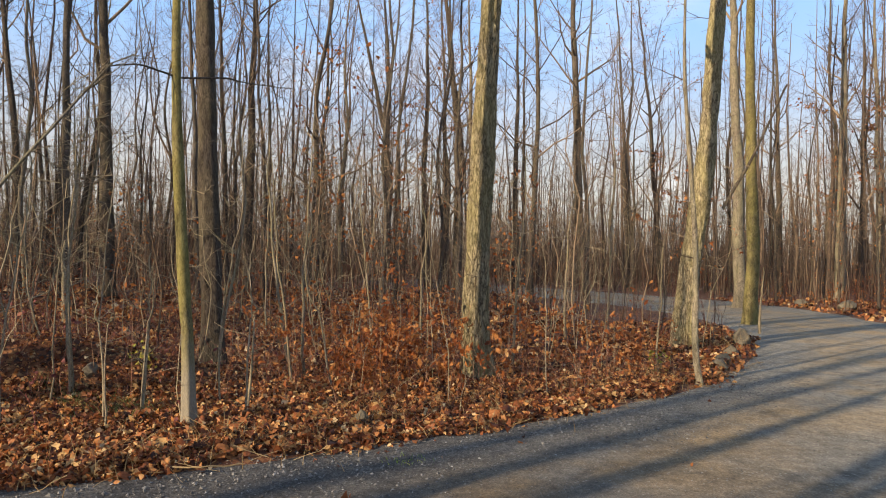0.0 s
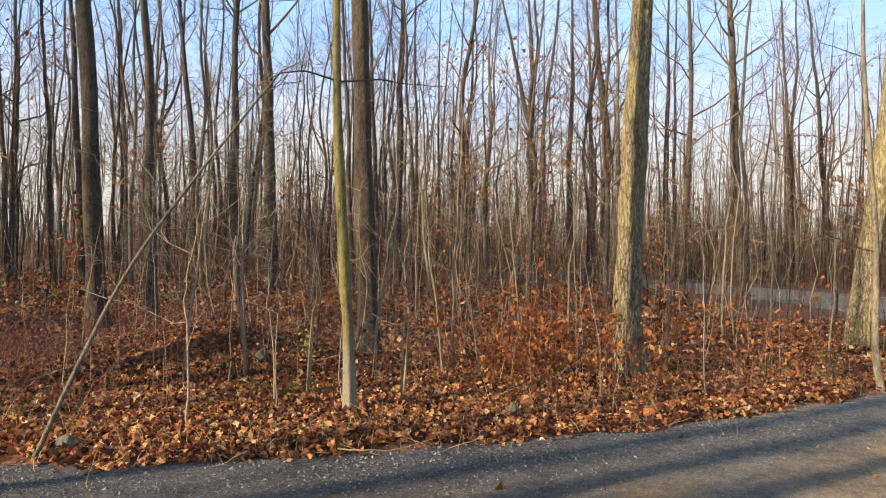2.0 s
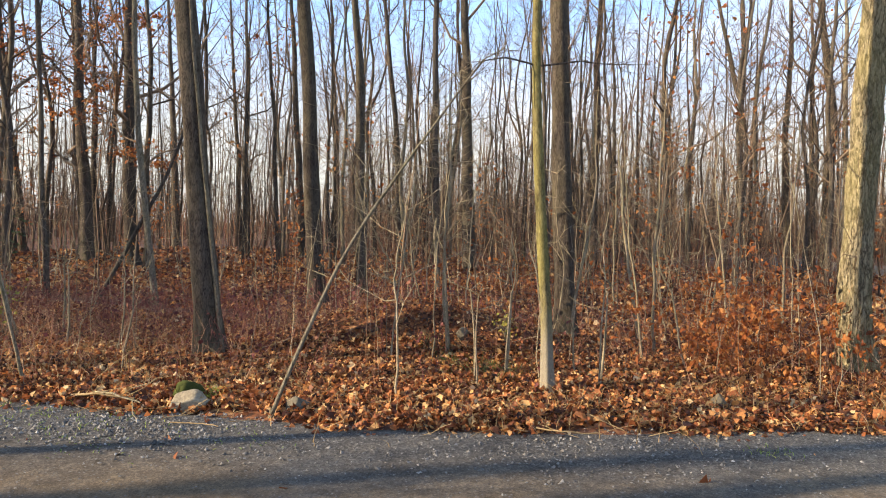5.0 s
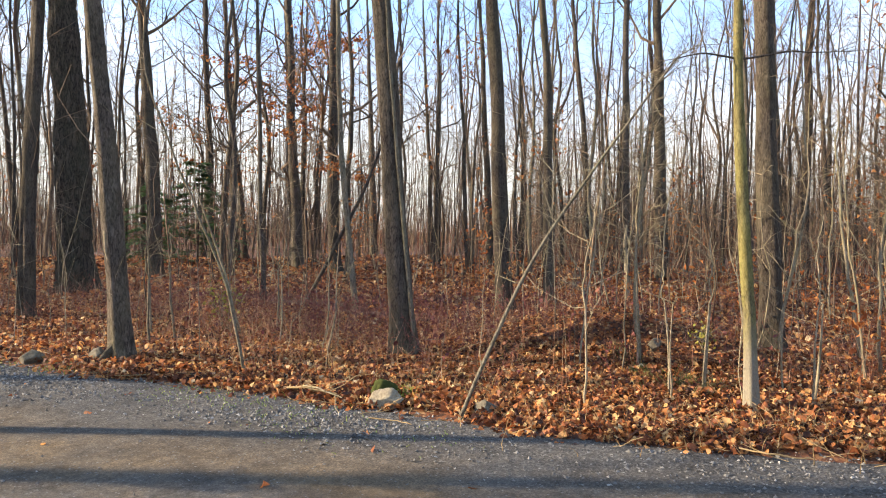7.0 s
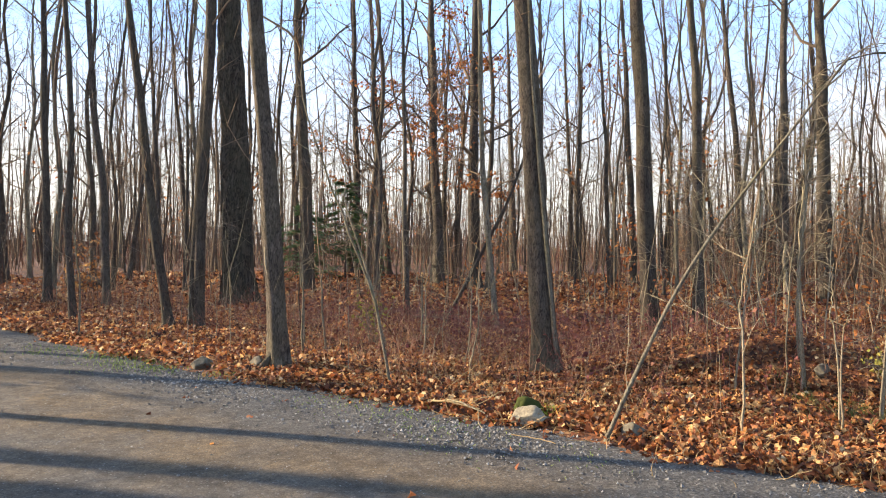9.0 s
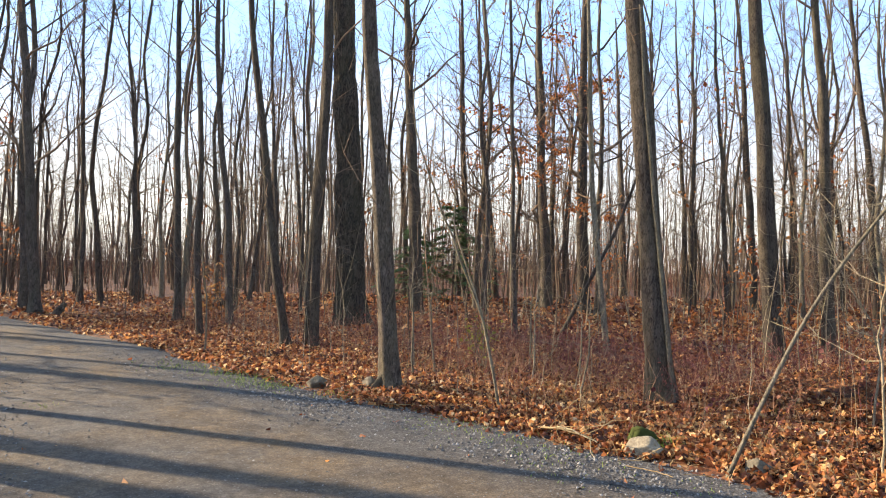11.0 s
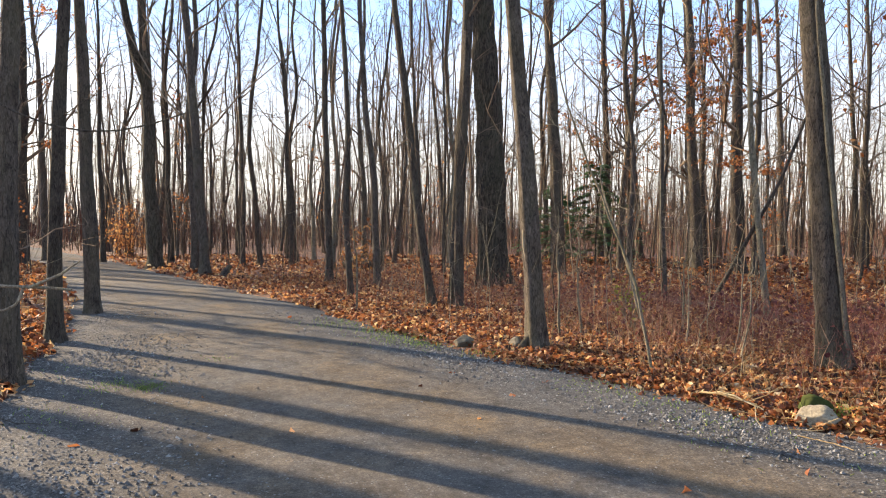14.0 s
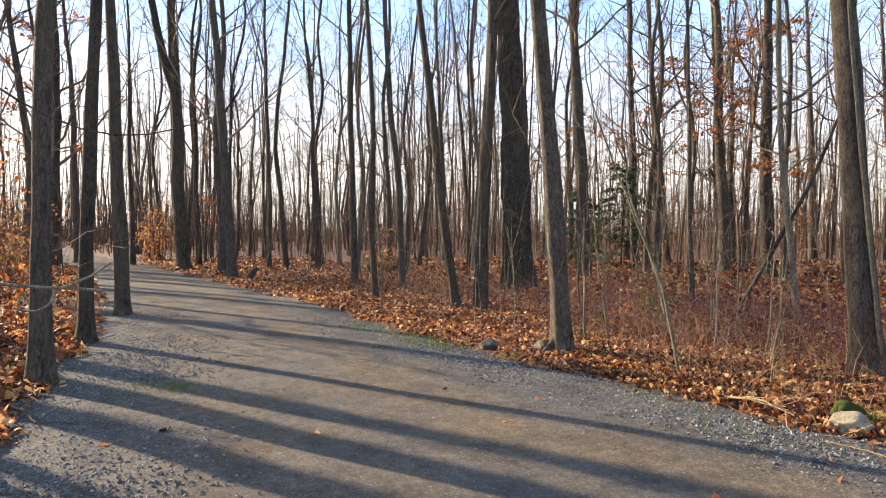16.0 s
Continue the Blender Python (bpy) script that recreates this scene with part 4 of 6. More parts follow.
sapling(2.86, 14.95, 0.037, (1.05, 0.00, -0.00), (2.27, 0.06, -0.01), (3.25, 0.18, -0.03))
sapling(-1.83, 9.82, 0.025, (1.19, -0.01, -0.00), (2.16, 0.02, 0.00), (2.81, 0.08, 0.01), (3.46, 0.10, 0.02))
sapling(1.29, 11.21, 0.028, (1.01, 0.04, -0.00), (1.93, 0.08, -0.01), (2.67, 0.17, -0.02))
sapling(-0.25, 14.38, 0.029, (1.24, -0.03, -0.00), (2.41, 0.03, 0.00), (3.24, 0.07, 0.00))
sapling(-0.94, 10.90, 0.018, (0.98, -0.07, -0.01), (1.87, -0.13, -0.01), (2.41, -0.23, -0.02))
sapling(-4.42, 8.37, 0.019, (0.93, -0.04, -0.02), (1.83, -0.03, -0.01), (2.73, 0.03, 0.02))
sapling(-3.28, 6.84, 0.013, (0.62, -0.01, -0.00), (0.85, -0.03, -0.01))
sapling(-3.07, 7.24, 0.013, (0.51, 0.01, 0.01), (0.81, 0.07, 0.03))
sapling(-1.98, 7.35, 0.013, (0.58, -0.01, -0.00), (1.31, -0.00, -0.00))
sapling(3.69, 11.24, 0.019, (0.69, 0.01, -0.00), (1.43, 0.04, -0.01))
sapling(-1.86, 9.10, 0.019, (0.93, -0.13, -0.03), (1.75, -0.24, -0.05), (2.64, -0.32, -0.06))
sapling(-3.46, 14.39, 0.024, (1.75, -0.04, -0.01), (2.57, -0.02, -0.00))
sapling(-1.43, 12.91, 0.021, (1.05, 0.08, 0.01), (2.32, 0.20, 0.02))
sapling(1.91, 14.78, 0.024, (1.03, -0.12, 0.01))
sapling(3.97, 15.82, 0.026, (1.29, 0.01, -0.00), (2.32, 0.08, -0.02))
sapling(8.46, 17.98, 0.040, (0.43, -0.07, 0.03), (1.32, 0.07, -0.03))
sapling(-3.62, 5.67, 0.014, (0.69, -0.03, -0.02), (1.36, -0.07, -0.04), (1.92, 0.02, 0.01))
sapling(-4.13, 7.89, 0.019, (0.69, -0.03, -0.02), (1.48, -0.06, -0.03), (2.34, -0.02, -0.01))
sapling(-3.21, 6.71, 0.012, (0.57, -0.01, -0.00))
sapling(-3.11, 7.34, 0.017, (0.58, 0.04, 0.02), (0.84, 0.07, 0.03))
sapling(-1.95, 9.52, 0.028, (0.76, -0.14, -0.03), (1.60, -0.28, -0.05), (2.59, -0.37, -0.07))
sapling(-3.00, 9.76, 0.025, (0.65, -0.03, -0.01), (1.35, 0.10, 0.03), (2.34, 0.27, 0.08), (3.70, 0.14, 0.04))
sapling(-2.00, 7.39, 0.019, (0.42, 0.01, 0.00))
sapling(-8.62, 16.39, 0.083, (0.79, -0.04, -0.02), (1.66, -0.10, -0.05))
sapling(-10.14, 5.95, 0.024, (0.85, -0.09, -0.13), (1.84, -0.26, -0.40), (2.46, -0.39, -0.60))
sapling(-10.28, 4.91, 0.023, (0.54, -0.04, -0.07), (0.88, -0.03, -0.06))
sapling(-11.18, 4.97, 0.020, (0.64, -0.01, -0.02), (1.28, -0.02, -0.05))
sapling(-9.86, 6.46, 0.019, (0.47, 0.02, 0.03), (1.03, 0.05, 0.06))
sapling(-8.06, 5.96, 0.016, (0.49, 0.05, 0.06), (0.81, 0.07, 0.08))
sapling(-7.39, 4.29, 0.021, (1.09, -0.13, -0.19), (1.74, -0.30, -0.43), (2.41, -0.45, -0.65), (3.43, -0.65, -0.94))
sapling(-9.76, 4.27, 0.021, (0.59, -0.00, -0.01), (1.34, -0.04, -0.07))
sapling(-7.70, 5.73, 0.016, (0.43, 0.06, 0.07), (0.65, 0.07, 0.09))
sapling(-8.95, 5.84, 0.017, (0.57, 0.02, 0.02), (0.97, 0.03, 0.04))
sapling(-14.08, 1.99, 0.022, (0.84, -0.00, -0.01), (1.51, -0.01, -0.07))

sapling(-4.09, 7.74, 0.016, (0.43, -0.03, 0.0), (0.84, -0.04, 0.0), (1.36, -0.05, 0.0), (1.70, -0.03, 0.0), (2.41, -0.02, 0.0), (2.92, -0.08, 0.0), bushy=5)
sapling(-5.36, 9.87, 0.016, (0.43, -0.17, 0.0), (0.92, -0.43, 0.0), (1.30, -0.52, 0.01), (2.19, -0.51, 0.01), bushy=6)
sapling(-5.5, 9.7, 0.014, (0.5, 0.12, 0.0), (1.1, 0.1, 0.0), (1.7, 0.3, 0.0), (2.5, 0.42, 0.0), bushy=6)
sapling(-7.48, 13.08, 0.018, (0.72, -0.05, 0.0), (1.15, 0.03, 0.0), (1.79, 0.14, 0.0), (2.6, 0.2, 0.0), bushy=5)
sapling(-2.41, 7.88, 0.012, (0.27, -0.05, 0.0), (0.64, -0.10, 0.0), (1.01, -0.07, 0.0), (1.38, -0.01, 0.0), (1.75, 0.02, 0.0), (2.06, 0.09, 0.0), (2.31, 0.19, 0.0), (2.69, 0.14, 0.0))
sapling(-3.38, 9.93, 0.012, (0.17, 0.01, 0.0), (0.47, 0.17, 0.0), (0.90, 0.22, 0.0), (1.30, 0.16, 0.0), (1.68, 0.04, 0.0), (1.98, -0.02, 0.0))

# unseen trees added on the sun's side to throw shadow bands across the lane
tree(GREY, -7.4, -3.95, 0.14, (2.0, 0.03, 0.03), (5.0, 0.06, 0.07))
tree(GREY, -9.85, -4.6, 0.15, (2.0, 0.03, 0.03), (5.0, 0.06, 0.08))
tree(DARK, -7.9, -4.9, 0.12, (2.0, -0.04, 0.04), (5.0, -0.08, 0.09))
tree(GREY, -17.2, -9.7, 0.17, (2.0, 0.04, -0.03), (5.0, 0.08, -0.07))
tree(GREY, -20.0, -11.2, 0.19, (2.0, 0.04, -0.03), (5.0, 0.08, -0.07))
tree(GREY, -3.0, -4.9, 0.12, (2.0, 0.05, 0.02), (5.0, 0.10, 0.04))
tree(DARK, -9.5, -8.3, 0.12, (2.0, 0.05, 0.05), (5.0, 0.10, 0.11))
# given heights end the shadow short of the litter beyond the lane
tree(GREY, -14.5, -9.7, 0.19, (2.0, 0.04, 0.03), (5.0, 0.1, 0.05), height=8.0)
tree(GREY, -16.5, -10.3, 0.2, (2.0, -0.04, 0.05), (5.0, -0.1, 0.08), height=8.3)
tree(GREY, -24.0, -11.0, 0.2, (2.0, -0.04, 0.05), (5.0, -0.1, 0.08), height=7.6)
tree(DARK, -27.0, -13.2, 0.2, (2.0, 0.04, 0.05), (5.0, 0.1, 0.08), height=8.6)
tree(GREY, -30.0, -11.8, 0.22, (2.0, 0.04, 0.05), (5.0, 0.1, 0.08))
tree(GREY, -22.2, -13.6, 0.2, (2.0, -0.04, 0.05), (5.0, -0.1, 0.08))
tree(DARK, -19.6, -13.0, 0.16, (2.0, -0.04, 0.05), (5.0, -0.1, 0.08), height=8.8)

# ---- the wood further off and round about ----
PLACED = np.array([o.location[:2] for o in scene.objects if o.name.startswith("tree")])


def in_view(x, y):
    """True in the sector the camera pans across, where the view-fitted trees stand."""
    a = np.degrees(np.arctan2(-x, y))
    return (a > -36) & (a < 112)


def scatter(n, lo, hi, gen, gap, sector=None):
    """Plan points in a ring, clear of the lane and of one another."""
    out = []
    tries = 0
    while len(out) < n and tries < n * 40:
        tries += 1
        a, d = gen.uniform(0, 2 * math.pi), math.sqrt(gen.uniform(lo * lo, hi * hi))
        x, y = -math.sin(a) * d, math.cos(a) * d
        if sector is not None and bool(in_view(x, y)) != sector:
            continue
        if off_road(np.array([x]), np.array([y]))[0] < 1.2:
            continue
        # unseen trees are kept off these strips, to leave sunlit bands on the lane
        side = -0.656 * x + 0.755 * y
        if not in_view(x, y) and any(a < side < c for a, c in ((0.3, 1.2), (2.3, 2.8), (3.15, 3.75), (4.85, 5.5), (5.8, 10.3), (11.2, 12.5))):
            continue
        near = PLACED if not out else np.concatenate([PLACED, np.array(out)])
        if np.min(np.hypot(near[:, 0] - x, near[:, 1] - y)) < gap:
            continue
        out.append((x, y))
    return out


gen = np.random.default_rng(21)
MODELS = []
for i in range(14):
    kind = (GREY, DARK, GREY, DARK, PALE, DARK, GREY, DARK, GREY, DARK, GREY, DARK, GREY, DARK)[i]
    r = (0.10, 0.065, 0.14, 0.085, 0.11, 0.055, 0.075, 0.12, 0.06, 0.08, 0.12, 0.1, 0.16, 0.08)[i]
    g = np.random.default_rng(500 + i)
    tall = float(np.clip(12 + 50 * r, 12, 20))
    bends = [(tall * k, g.normal(0, 0.022 * tall * k ** 0.8), g.normal(0, 0.022 * tall * k ** 0.8)) for k in (0.1, 0.22, 0.34, 0.46, 0.6, 0.78)]
    line = trunk_line(bends, tall, 26, g, 0.034)
    root = new("tree")
    part("trunk", trunk_mesh(line, r, KINDS[kind][0], 8, g), root)
    # models 10-13 stand out of view, with thinned crowns to let sunlight through
    pieces, tips = crown_pieces(line, r, g, 0.22, 17 if i < 10 else 6, 3 if i < 10 else 1, 1.0, 2)
    pieces += low_twigs(line, r, g, 10 if i < 10 else 3, tall * 0.5)
    if i % 4 == 0:
        # a second leader
        z = np.linspace(tall * g.uniform(0.25, 0.45), tall * 0.93, 9)
        t = (z - z[0]) / (z[-1] - z[0])
        ax = np.stack([np.interp(z, line[:, 2], line[:, j]) for j in range(3)], 1)
        a = g.uniform(0, 6.28)
        ax[:, :2] += np.array([math.cos(a), math.sin(a)]) * (g.uniform(1.0, 2.0) * t ** 0.7)[:, None]
        pieces.append(tubes(ax[None], (r * 0.6 * (1 - 0.8 * t))[None], 5))
    v, f = joined(pieces)
    tagged(part("crown", mesh("crown", v, f, TWIG), root, "bare branches and twigs"), kind="stuff")
    tagged(root, KINDS[kind][1], "tree", "trees of the wood")
    MODELS.append(root)
# 145 trees within the camera's sector; 64 unseen ones added around for shadows
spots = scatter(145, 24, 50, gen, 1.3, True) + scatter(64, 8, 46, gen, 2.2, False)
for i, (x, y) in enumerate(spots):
    out_of_view = i >= len(spots) - 64
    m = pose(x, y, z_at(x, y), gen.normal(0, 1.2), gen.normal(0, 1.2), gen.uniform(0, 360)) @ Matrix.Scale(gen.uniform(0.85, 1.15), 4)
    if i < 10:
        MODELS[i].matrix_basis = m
    elif out_of_view and i < len(spots) - 60:
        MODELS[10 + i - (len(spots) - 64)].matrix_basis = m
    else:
        copy_thing(MODELS[int(gen.integers(10, 14) if out_of_view else gen.integers(0, 10))], m).scale = m.to_scale()

# beyond: countless thin stems, joined
gen = np.random.default_rng(33)
n = 3400
a = gen.uniform(-math.pi, math.pi, n)
d = np.sqrt(gen.uniform(40 ** 2, 125 ** 2, n))
x, y = -np.sin(a) * d, np.cos(a) * d
keep = (off_road(x, y) > 1.5) & ((np.abs(np.degrees(a) - 40) < 80) | (gen.random(n) < 0.15))
x, y = x[keep], y[keep]
n = len(x)
tall = gen.uniform(10, 21, n)
s = np.array([0, 0.2, 0.42, 0.68, 1.0])
lean = gen.normal(0, 0.03, (n, 2))
p = np.zeros((n, 5, 3))
p[..., 0] = x[:, None] + lean[:, :1] * tall[:, None] * s + gen.normal(0, 0.2, (n, 5)) * (s > 0)
p[..., 1] = y[:, None] + lean[:, 1:] * tall[:, None] * s + gen.normal(0, 0.2, (n, 5)) * (s > 0)
p[..., 2] = tall[:, None] * s - 0.1
rad = gen.uniform(0.035, 0.13, n)
pieces = [tubes(p, rad[:, None] * (1 - 0.85 * s), 4)]
nb = 7
k = np.repeat(np.arange(n), nb)
at = gen.uniform(0.25, 0.98, len(k))
i0 = np.clip((at * 4).astype(int), 0, 3)
fr = (at * 4 - i0)[:, None]
b = p[k, i0] * (1 - fr) + p[k, i0 + 1] * fr
az = gen.uniform(0, 6.28, len(k))
t = np.radians(gen.uniform(25, 92, len(k)))
dv = np.stack([np.cos(az) * np.sin(t), np.sin(az) * np.sin(t), np.cos(t)], 1)
ln = tall[k] * gen.uniform(0.06, 0.2, len(k)) * (1.25 - at)
q = b[:, None] + dv[:, None] * (ln[:, None] * np.linspace(0, 1, 2))[..., None]
pieces.append(tubes(q, np.ones((len(k), 1)) * np.array([[0.022, 0.008]]), 3))
k2 = np.repeat(np.arange(len(k)), 2)
q2 = (q[k2, 0] * 0.5 + q[k2, 1] * 0.5)[:, None] + unit(dv[k2] + gen.normal(0, 0.8, (len(k2), 3)))[:, None] * ((ln[k2] * 0.6)[:, None] * np.linspace(0, 1, 2))[..., None]
pieces.append(tubes(q2, np.ones((len(k2), 1)) * np.array([[0.011, 0.006]]), 3))
v, f = joined(pieces)
tagged(new("far_woods", mesh("far_woods", v, f, FAR_BARK)), "dense distant bare woodland of thin grey-brown stems", "woodland", kind="stuff")


# ---- undergrowth ----
def stalks(n, lo, hi, gen, hmin, hmax, rad, area=None, bow=0.12, thin=0.0, seg=4):
    """Thin crooked stems on the forest floor, over the camera's sector or a given area."""
    a = np.radians(gen.uniform(-38, 114, n))
    d = np.sqrt(gen.uniform(lo * lo, hi * hi, n))
    x, y = -np.sin(a) * d, np.cos(a) * d
    if area is not None:
        cx, cy, sx, sy = area
        x, y = gen.normal(cx, sx, n), gen.normal(cy, sy, n)
    ok = off_road(x, y) > 0.45
    if area is None and thin:
        ok &= gen.random(n) < np.where(np.degrees(np.arctan2(-x, y)) > 35, 1 - thin, 1.0)
    x, y = x[ok], y[ok]
    n = len(x)
    h = gen.uniform(hmin, hmax, n) * gen.uniform(0.4, 1, n)
    s = np.linspace(0, 1, seg + 1)
    p = np.zeros((n, seg + 1, 3))
    drift = gen.normal(0, bow, (n, 2)) * h[:, None]
    p[..., 0] = x[:, None] + drift[:, :1] * s ** 1.6
    p[..., 1] = y[:, None] + drift[:, 1:] * s ** 1.6
    p[..., 2] = height(x, y)[:, None] - 0.03 + h[:, None] * s
    p[:, 1:, :2] += gen.normal(0, 0.018, (n, seg, 2)) * h[:, None, None]
    r = rad * gen.uniform(0.6, 1.4, n)
    return p, tubes(p, r[:, None] * (1 - 0.65 * s), 3)


def side_twigs(p, per, gen, rad, length):
    k = np.repeat(np.arange(len(p)), per)
    u = gen.uniform(0.25, 1.0, len(k)) * (p.shape[1] - 1)
    at = np.clip(u.astype(int), 0, p.shape[1] - 2)
    u = (u - at)[:, None]
    d = unit(gen.normal(0, 1, (len(k), 3)) + np.array([0, 0, 0.5]))
    h = (p[k, -1, 2] - p[k, 0, 2])
    ln = h * gen.uniform(0.12, length, len(k))
    q = (p[k, at] * (1 - u) + p[k, at + 1] * u)[:, None] + d[:, None] * (ln[:, None] * np.linspace(0, 1, 2))[..., None]
    return q, tubes(q, np.ones((len(k), 1)) * rad * np.array([[1, 0.5]]), 3)


gen = np.random.default_rng(44)
pieces = []
for n, lo, hi, h0, h1, rad in ((700, 8, 16, 0.4, 1.4, 0.004), (1300, 14, 30, 0.5, 1.7, 0.006), (3200, 28, 60, 0.6, 2.4, 0.010)):
    p, tb = stalks(n, lo, hi, gen, h0, h1, rad, None, 0.12, 0.5)
    pieces += [tb, side_twigs(p, 3, gen, rad * 0.55, 0.45)[1]]
v, f = joined(pieces)
tagged(new("undergrowth", mesh("undergrowth", v, f, BRUSH)), "tangle of reddish-brown bare shrub stems under the trees", "undergrowth", kind="stuff")

pieces, cane_tips = [], []
for area, n in (((-9.5, 8.4, 2.4, 1.6), 600), ((-7.0, 9.8, 2.2, 1.6), 330), ((-13.0, 7.2, 2.5, 1.6), 330)):
    p, tb = stalks(n, 0, 1, gen, 0.3, 0.95, 0.0035, area, 0.3)
    q, tw = side_twigs(p, 3, gen, 0.0025, 0.5)
    pieces += [tb, tw]
    cane_tips.append(q[::2, 1])
v, f = joined(pieces)
brambles = tagged(new("bramble_canes", mesh("bramble_canes", v, f, CANES)), "low thicket of purplish-red bramble canes", "undergrowth", kind="stuff")
v, f = leaves(np.concatenate(cane_tips), 0.06, gen, 0.9)
tagged(part("foliage", mesh("foliage", v, f, BRAMBLE_LEAF, False), brambles, "small purplish-red leaves"), kind="stuff")

pieces = []
for area, n in (((-9.5, 6.6, 2.3, 1.3), 1100), ((-12.8, 6.0, 2.4, 1.2), 800), ((-6.8, 8.2, 1.4, 1.1), 350), ((-16.0, 8.5, 3.2, 2.2), 600), ((-18.0, 4.2, 2.6, 1.4), 900), ((-24.0, 4.0, 3.0, 2.0), 600), ((-21.0, 11.0, 3.0, 2.5), 500), ((-1.0, 10.5, 2.2, 1.2), 500), ((-5.5, 12.5, 3.0, 1.5), 400)):
    p, tb = stalks(n, 0, 1, gen, 0.2, 0.75, 0.0034, area, 0.3, 0.0, 2)
    pieces += [tb, side_twigs(p, 2, gen, 0.0024, 0.55)[1]]
v, f = joined(pieces)
tagged(new("low_brush", mesh("low_brush", v, f, FUZZ)), "low fuzz of pinkish-brown dead stems over leaves", "undergrowth", kind="stuff")

pieces = []
for n, lo, hi, h0, h1, rad in ((170, 7, 14, 0.8, 3.2, 0.0055), (190, 12, 26, 1.5, 5.0, 0.008)):
    p, tb = stalks(n, lo, hi, gen, h0, h1, rad, None, 0.14)
    pieces += [tb, side_twigs(p, 5, gen, rad * 0.5, 0.4)[1]]
v, f = joined(pieces)
tagged(new("sapling_thicket", mesh("sapling_thicket", v, f, WHIP)), "scattered thin pale whips among the trees", "undergrowth", kind="stuff")

gen = np.random.default_rng(66)
pieces = []
for n, lo, hi, h0, h1, rad in ((900, 20, 40, 2.0, 6.5, 0.010), (5200, 40, 100, 3.0, 8.0, 0.024)):
    p, tb = stalks(n, lo, hi, gen, h0, h1, rad, None, 0.07, 0.5, 2)
    pieces += [tb, side_twigs(p, 5, gen, rad * 0.36, 0.3)[1]]
v, f = joined(pieces)
tagged(new("young_growth", mesh("young_growth", v, f, FAR_BARK)), "dense far thicket of thin grey-brown young stems", "undergrowth", kind="stuff")
gen = np.random.default_rng(68)
p, tb = stalks(6500, 48, 115, gen, 5.0, 12.0, 0.026, None, 0.06, 1.0, 2)
v, f = joined([tb, side_twigs(p, 4, gen, 0.010, 0.26)[1]])
tagged(new("young_growth", mesh("young_growth", v, f, FAR_BARK)), "deep far thicket of tall thin brown young stems", "undergrowth", kind="stuff")
p, tb = stalks(6500, 45, 110, gen, 4.0, 12.0, 0.022, None, 0.06, 1.0, 2)
v, f = joined([tb])
tagged(new("young_growth", mesh("young_growth", v, f, FAR_BARK)), "crowded far stand of thin brown stems", "undergrowth", kind="stuff")
p, tb = stalks(8500, 50, 125, gen, 1.2, 5.0, 0.032, None, 0.14, 0.0, 2)
v, f = joined([tb, side_twigs(p, 2, gen, 0.018, 0.5)[1]])
tagged(new("far_scrub", mesh("far_scrub", v, f, BRUSH)), "low brown scrub closing the far wood", "undergrowth", kind="stuff")
p, tb = stalks(1500, 18, 44, gen, 0.8, 2.6, 0.007, None, 0.12, 1.0)
v, f = joined([tb, side_twigs(p, 3, gen, 0.004, 0.45)[1]])
tagged(new("undergrowth", mesh("undergrowth", v, f, BRUSH)), "tall reddish-brown bare shrub stems under the trees", "undergrowth", kind="stuff")
p, tb = stalks(3000, 120, 210, gen, 6.0, 15.0, 0.09, None, 0.04, 0.0, 1)
v, f = joined([tb])
tagged(new("far_woods", mesh("far_woods", v, f, FAR_BARK)), "last hazy belt of distant bare trunks", "woodland", kind="stuff")
gen = np.random.default_rng(67)



def slender(n, lo, hi, h0, h1, rad, per, thin=0.0):
    """Crooked pole-thin trees with a haze of fine upswept twigs, a few of them keeping dry leaves."""
    p, tb = stalks(n, lo, hi, gen, h0, h1, rad, None, 0.05, thin, 6)
    n = len(p)
    k = np.repeat(np.arange(n), per)
    at = gen.uniform(0.22, 1.0, len(k))
    i = np.clip((at * 6).astype(int), 0, 5)
    f = (at * 6 - i)[:, None]
    b = p[k, i] * (1 - f) + p[k, i + 1] * f
    az = gen.uniform(0, 6.283, len(k))
    d = unit(np.stack([np.cos(az), np.sin(az), gen.uniform(0.1, 1.1, len(k))], 1))
    ln = (p[k, -1, 2] * 0.2 * (1.25 - at) + 0.2) * gen.uniform(0.5, 1.3, len(k))
    t = np.linspace(0, 1, 3)
    q = b[:, None] + d[:, None] * (ln[:, None] * t)[..., None]
    q[..., 2] += 0.22 * ln[:, None] * t ** 2
    q[:, 1:] += gen.normal(0, 0.07, q[:, 1:].shape) * ln[:, None, None]
    thick = rad * gen.uniform(0.25, 0.45, len(k))[:, None]
    m = np.repeat(np.arange(len(k)), 2)
    e = unit(d[m] + gen.normal(0, 0.7, (len(m), 3)) + np.array([0, 0, 0.3]))
    o = q[m, 1] * 0.6 + q[m, 2] * 0.4
    w2 = o[:, None] + e[:, None] * ((ln[m] * gen.uniform(0.25, 0.6, len(m)))[:, None] * np.linspace(0, 1, 2))[..., None]
    bear = gen.random(n) < 0.12
    tips = np.concatenate([q[bear[k]][:, 2], q[bear[k]][:, 1], w2[bear[k[m]]][:, 1]])
    return [tb, tubes(q, thick * (1 - 0.6 * t), 3), tubes(w2, thick[m] * np.array([[0.55, 0.35]]), 3)], tips


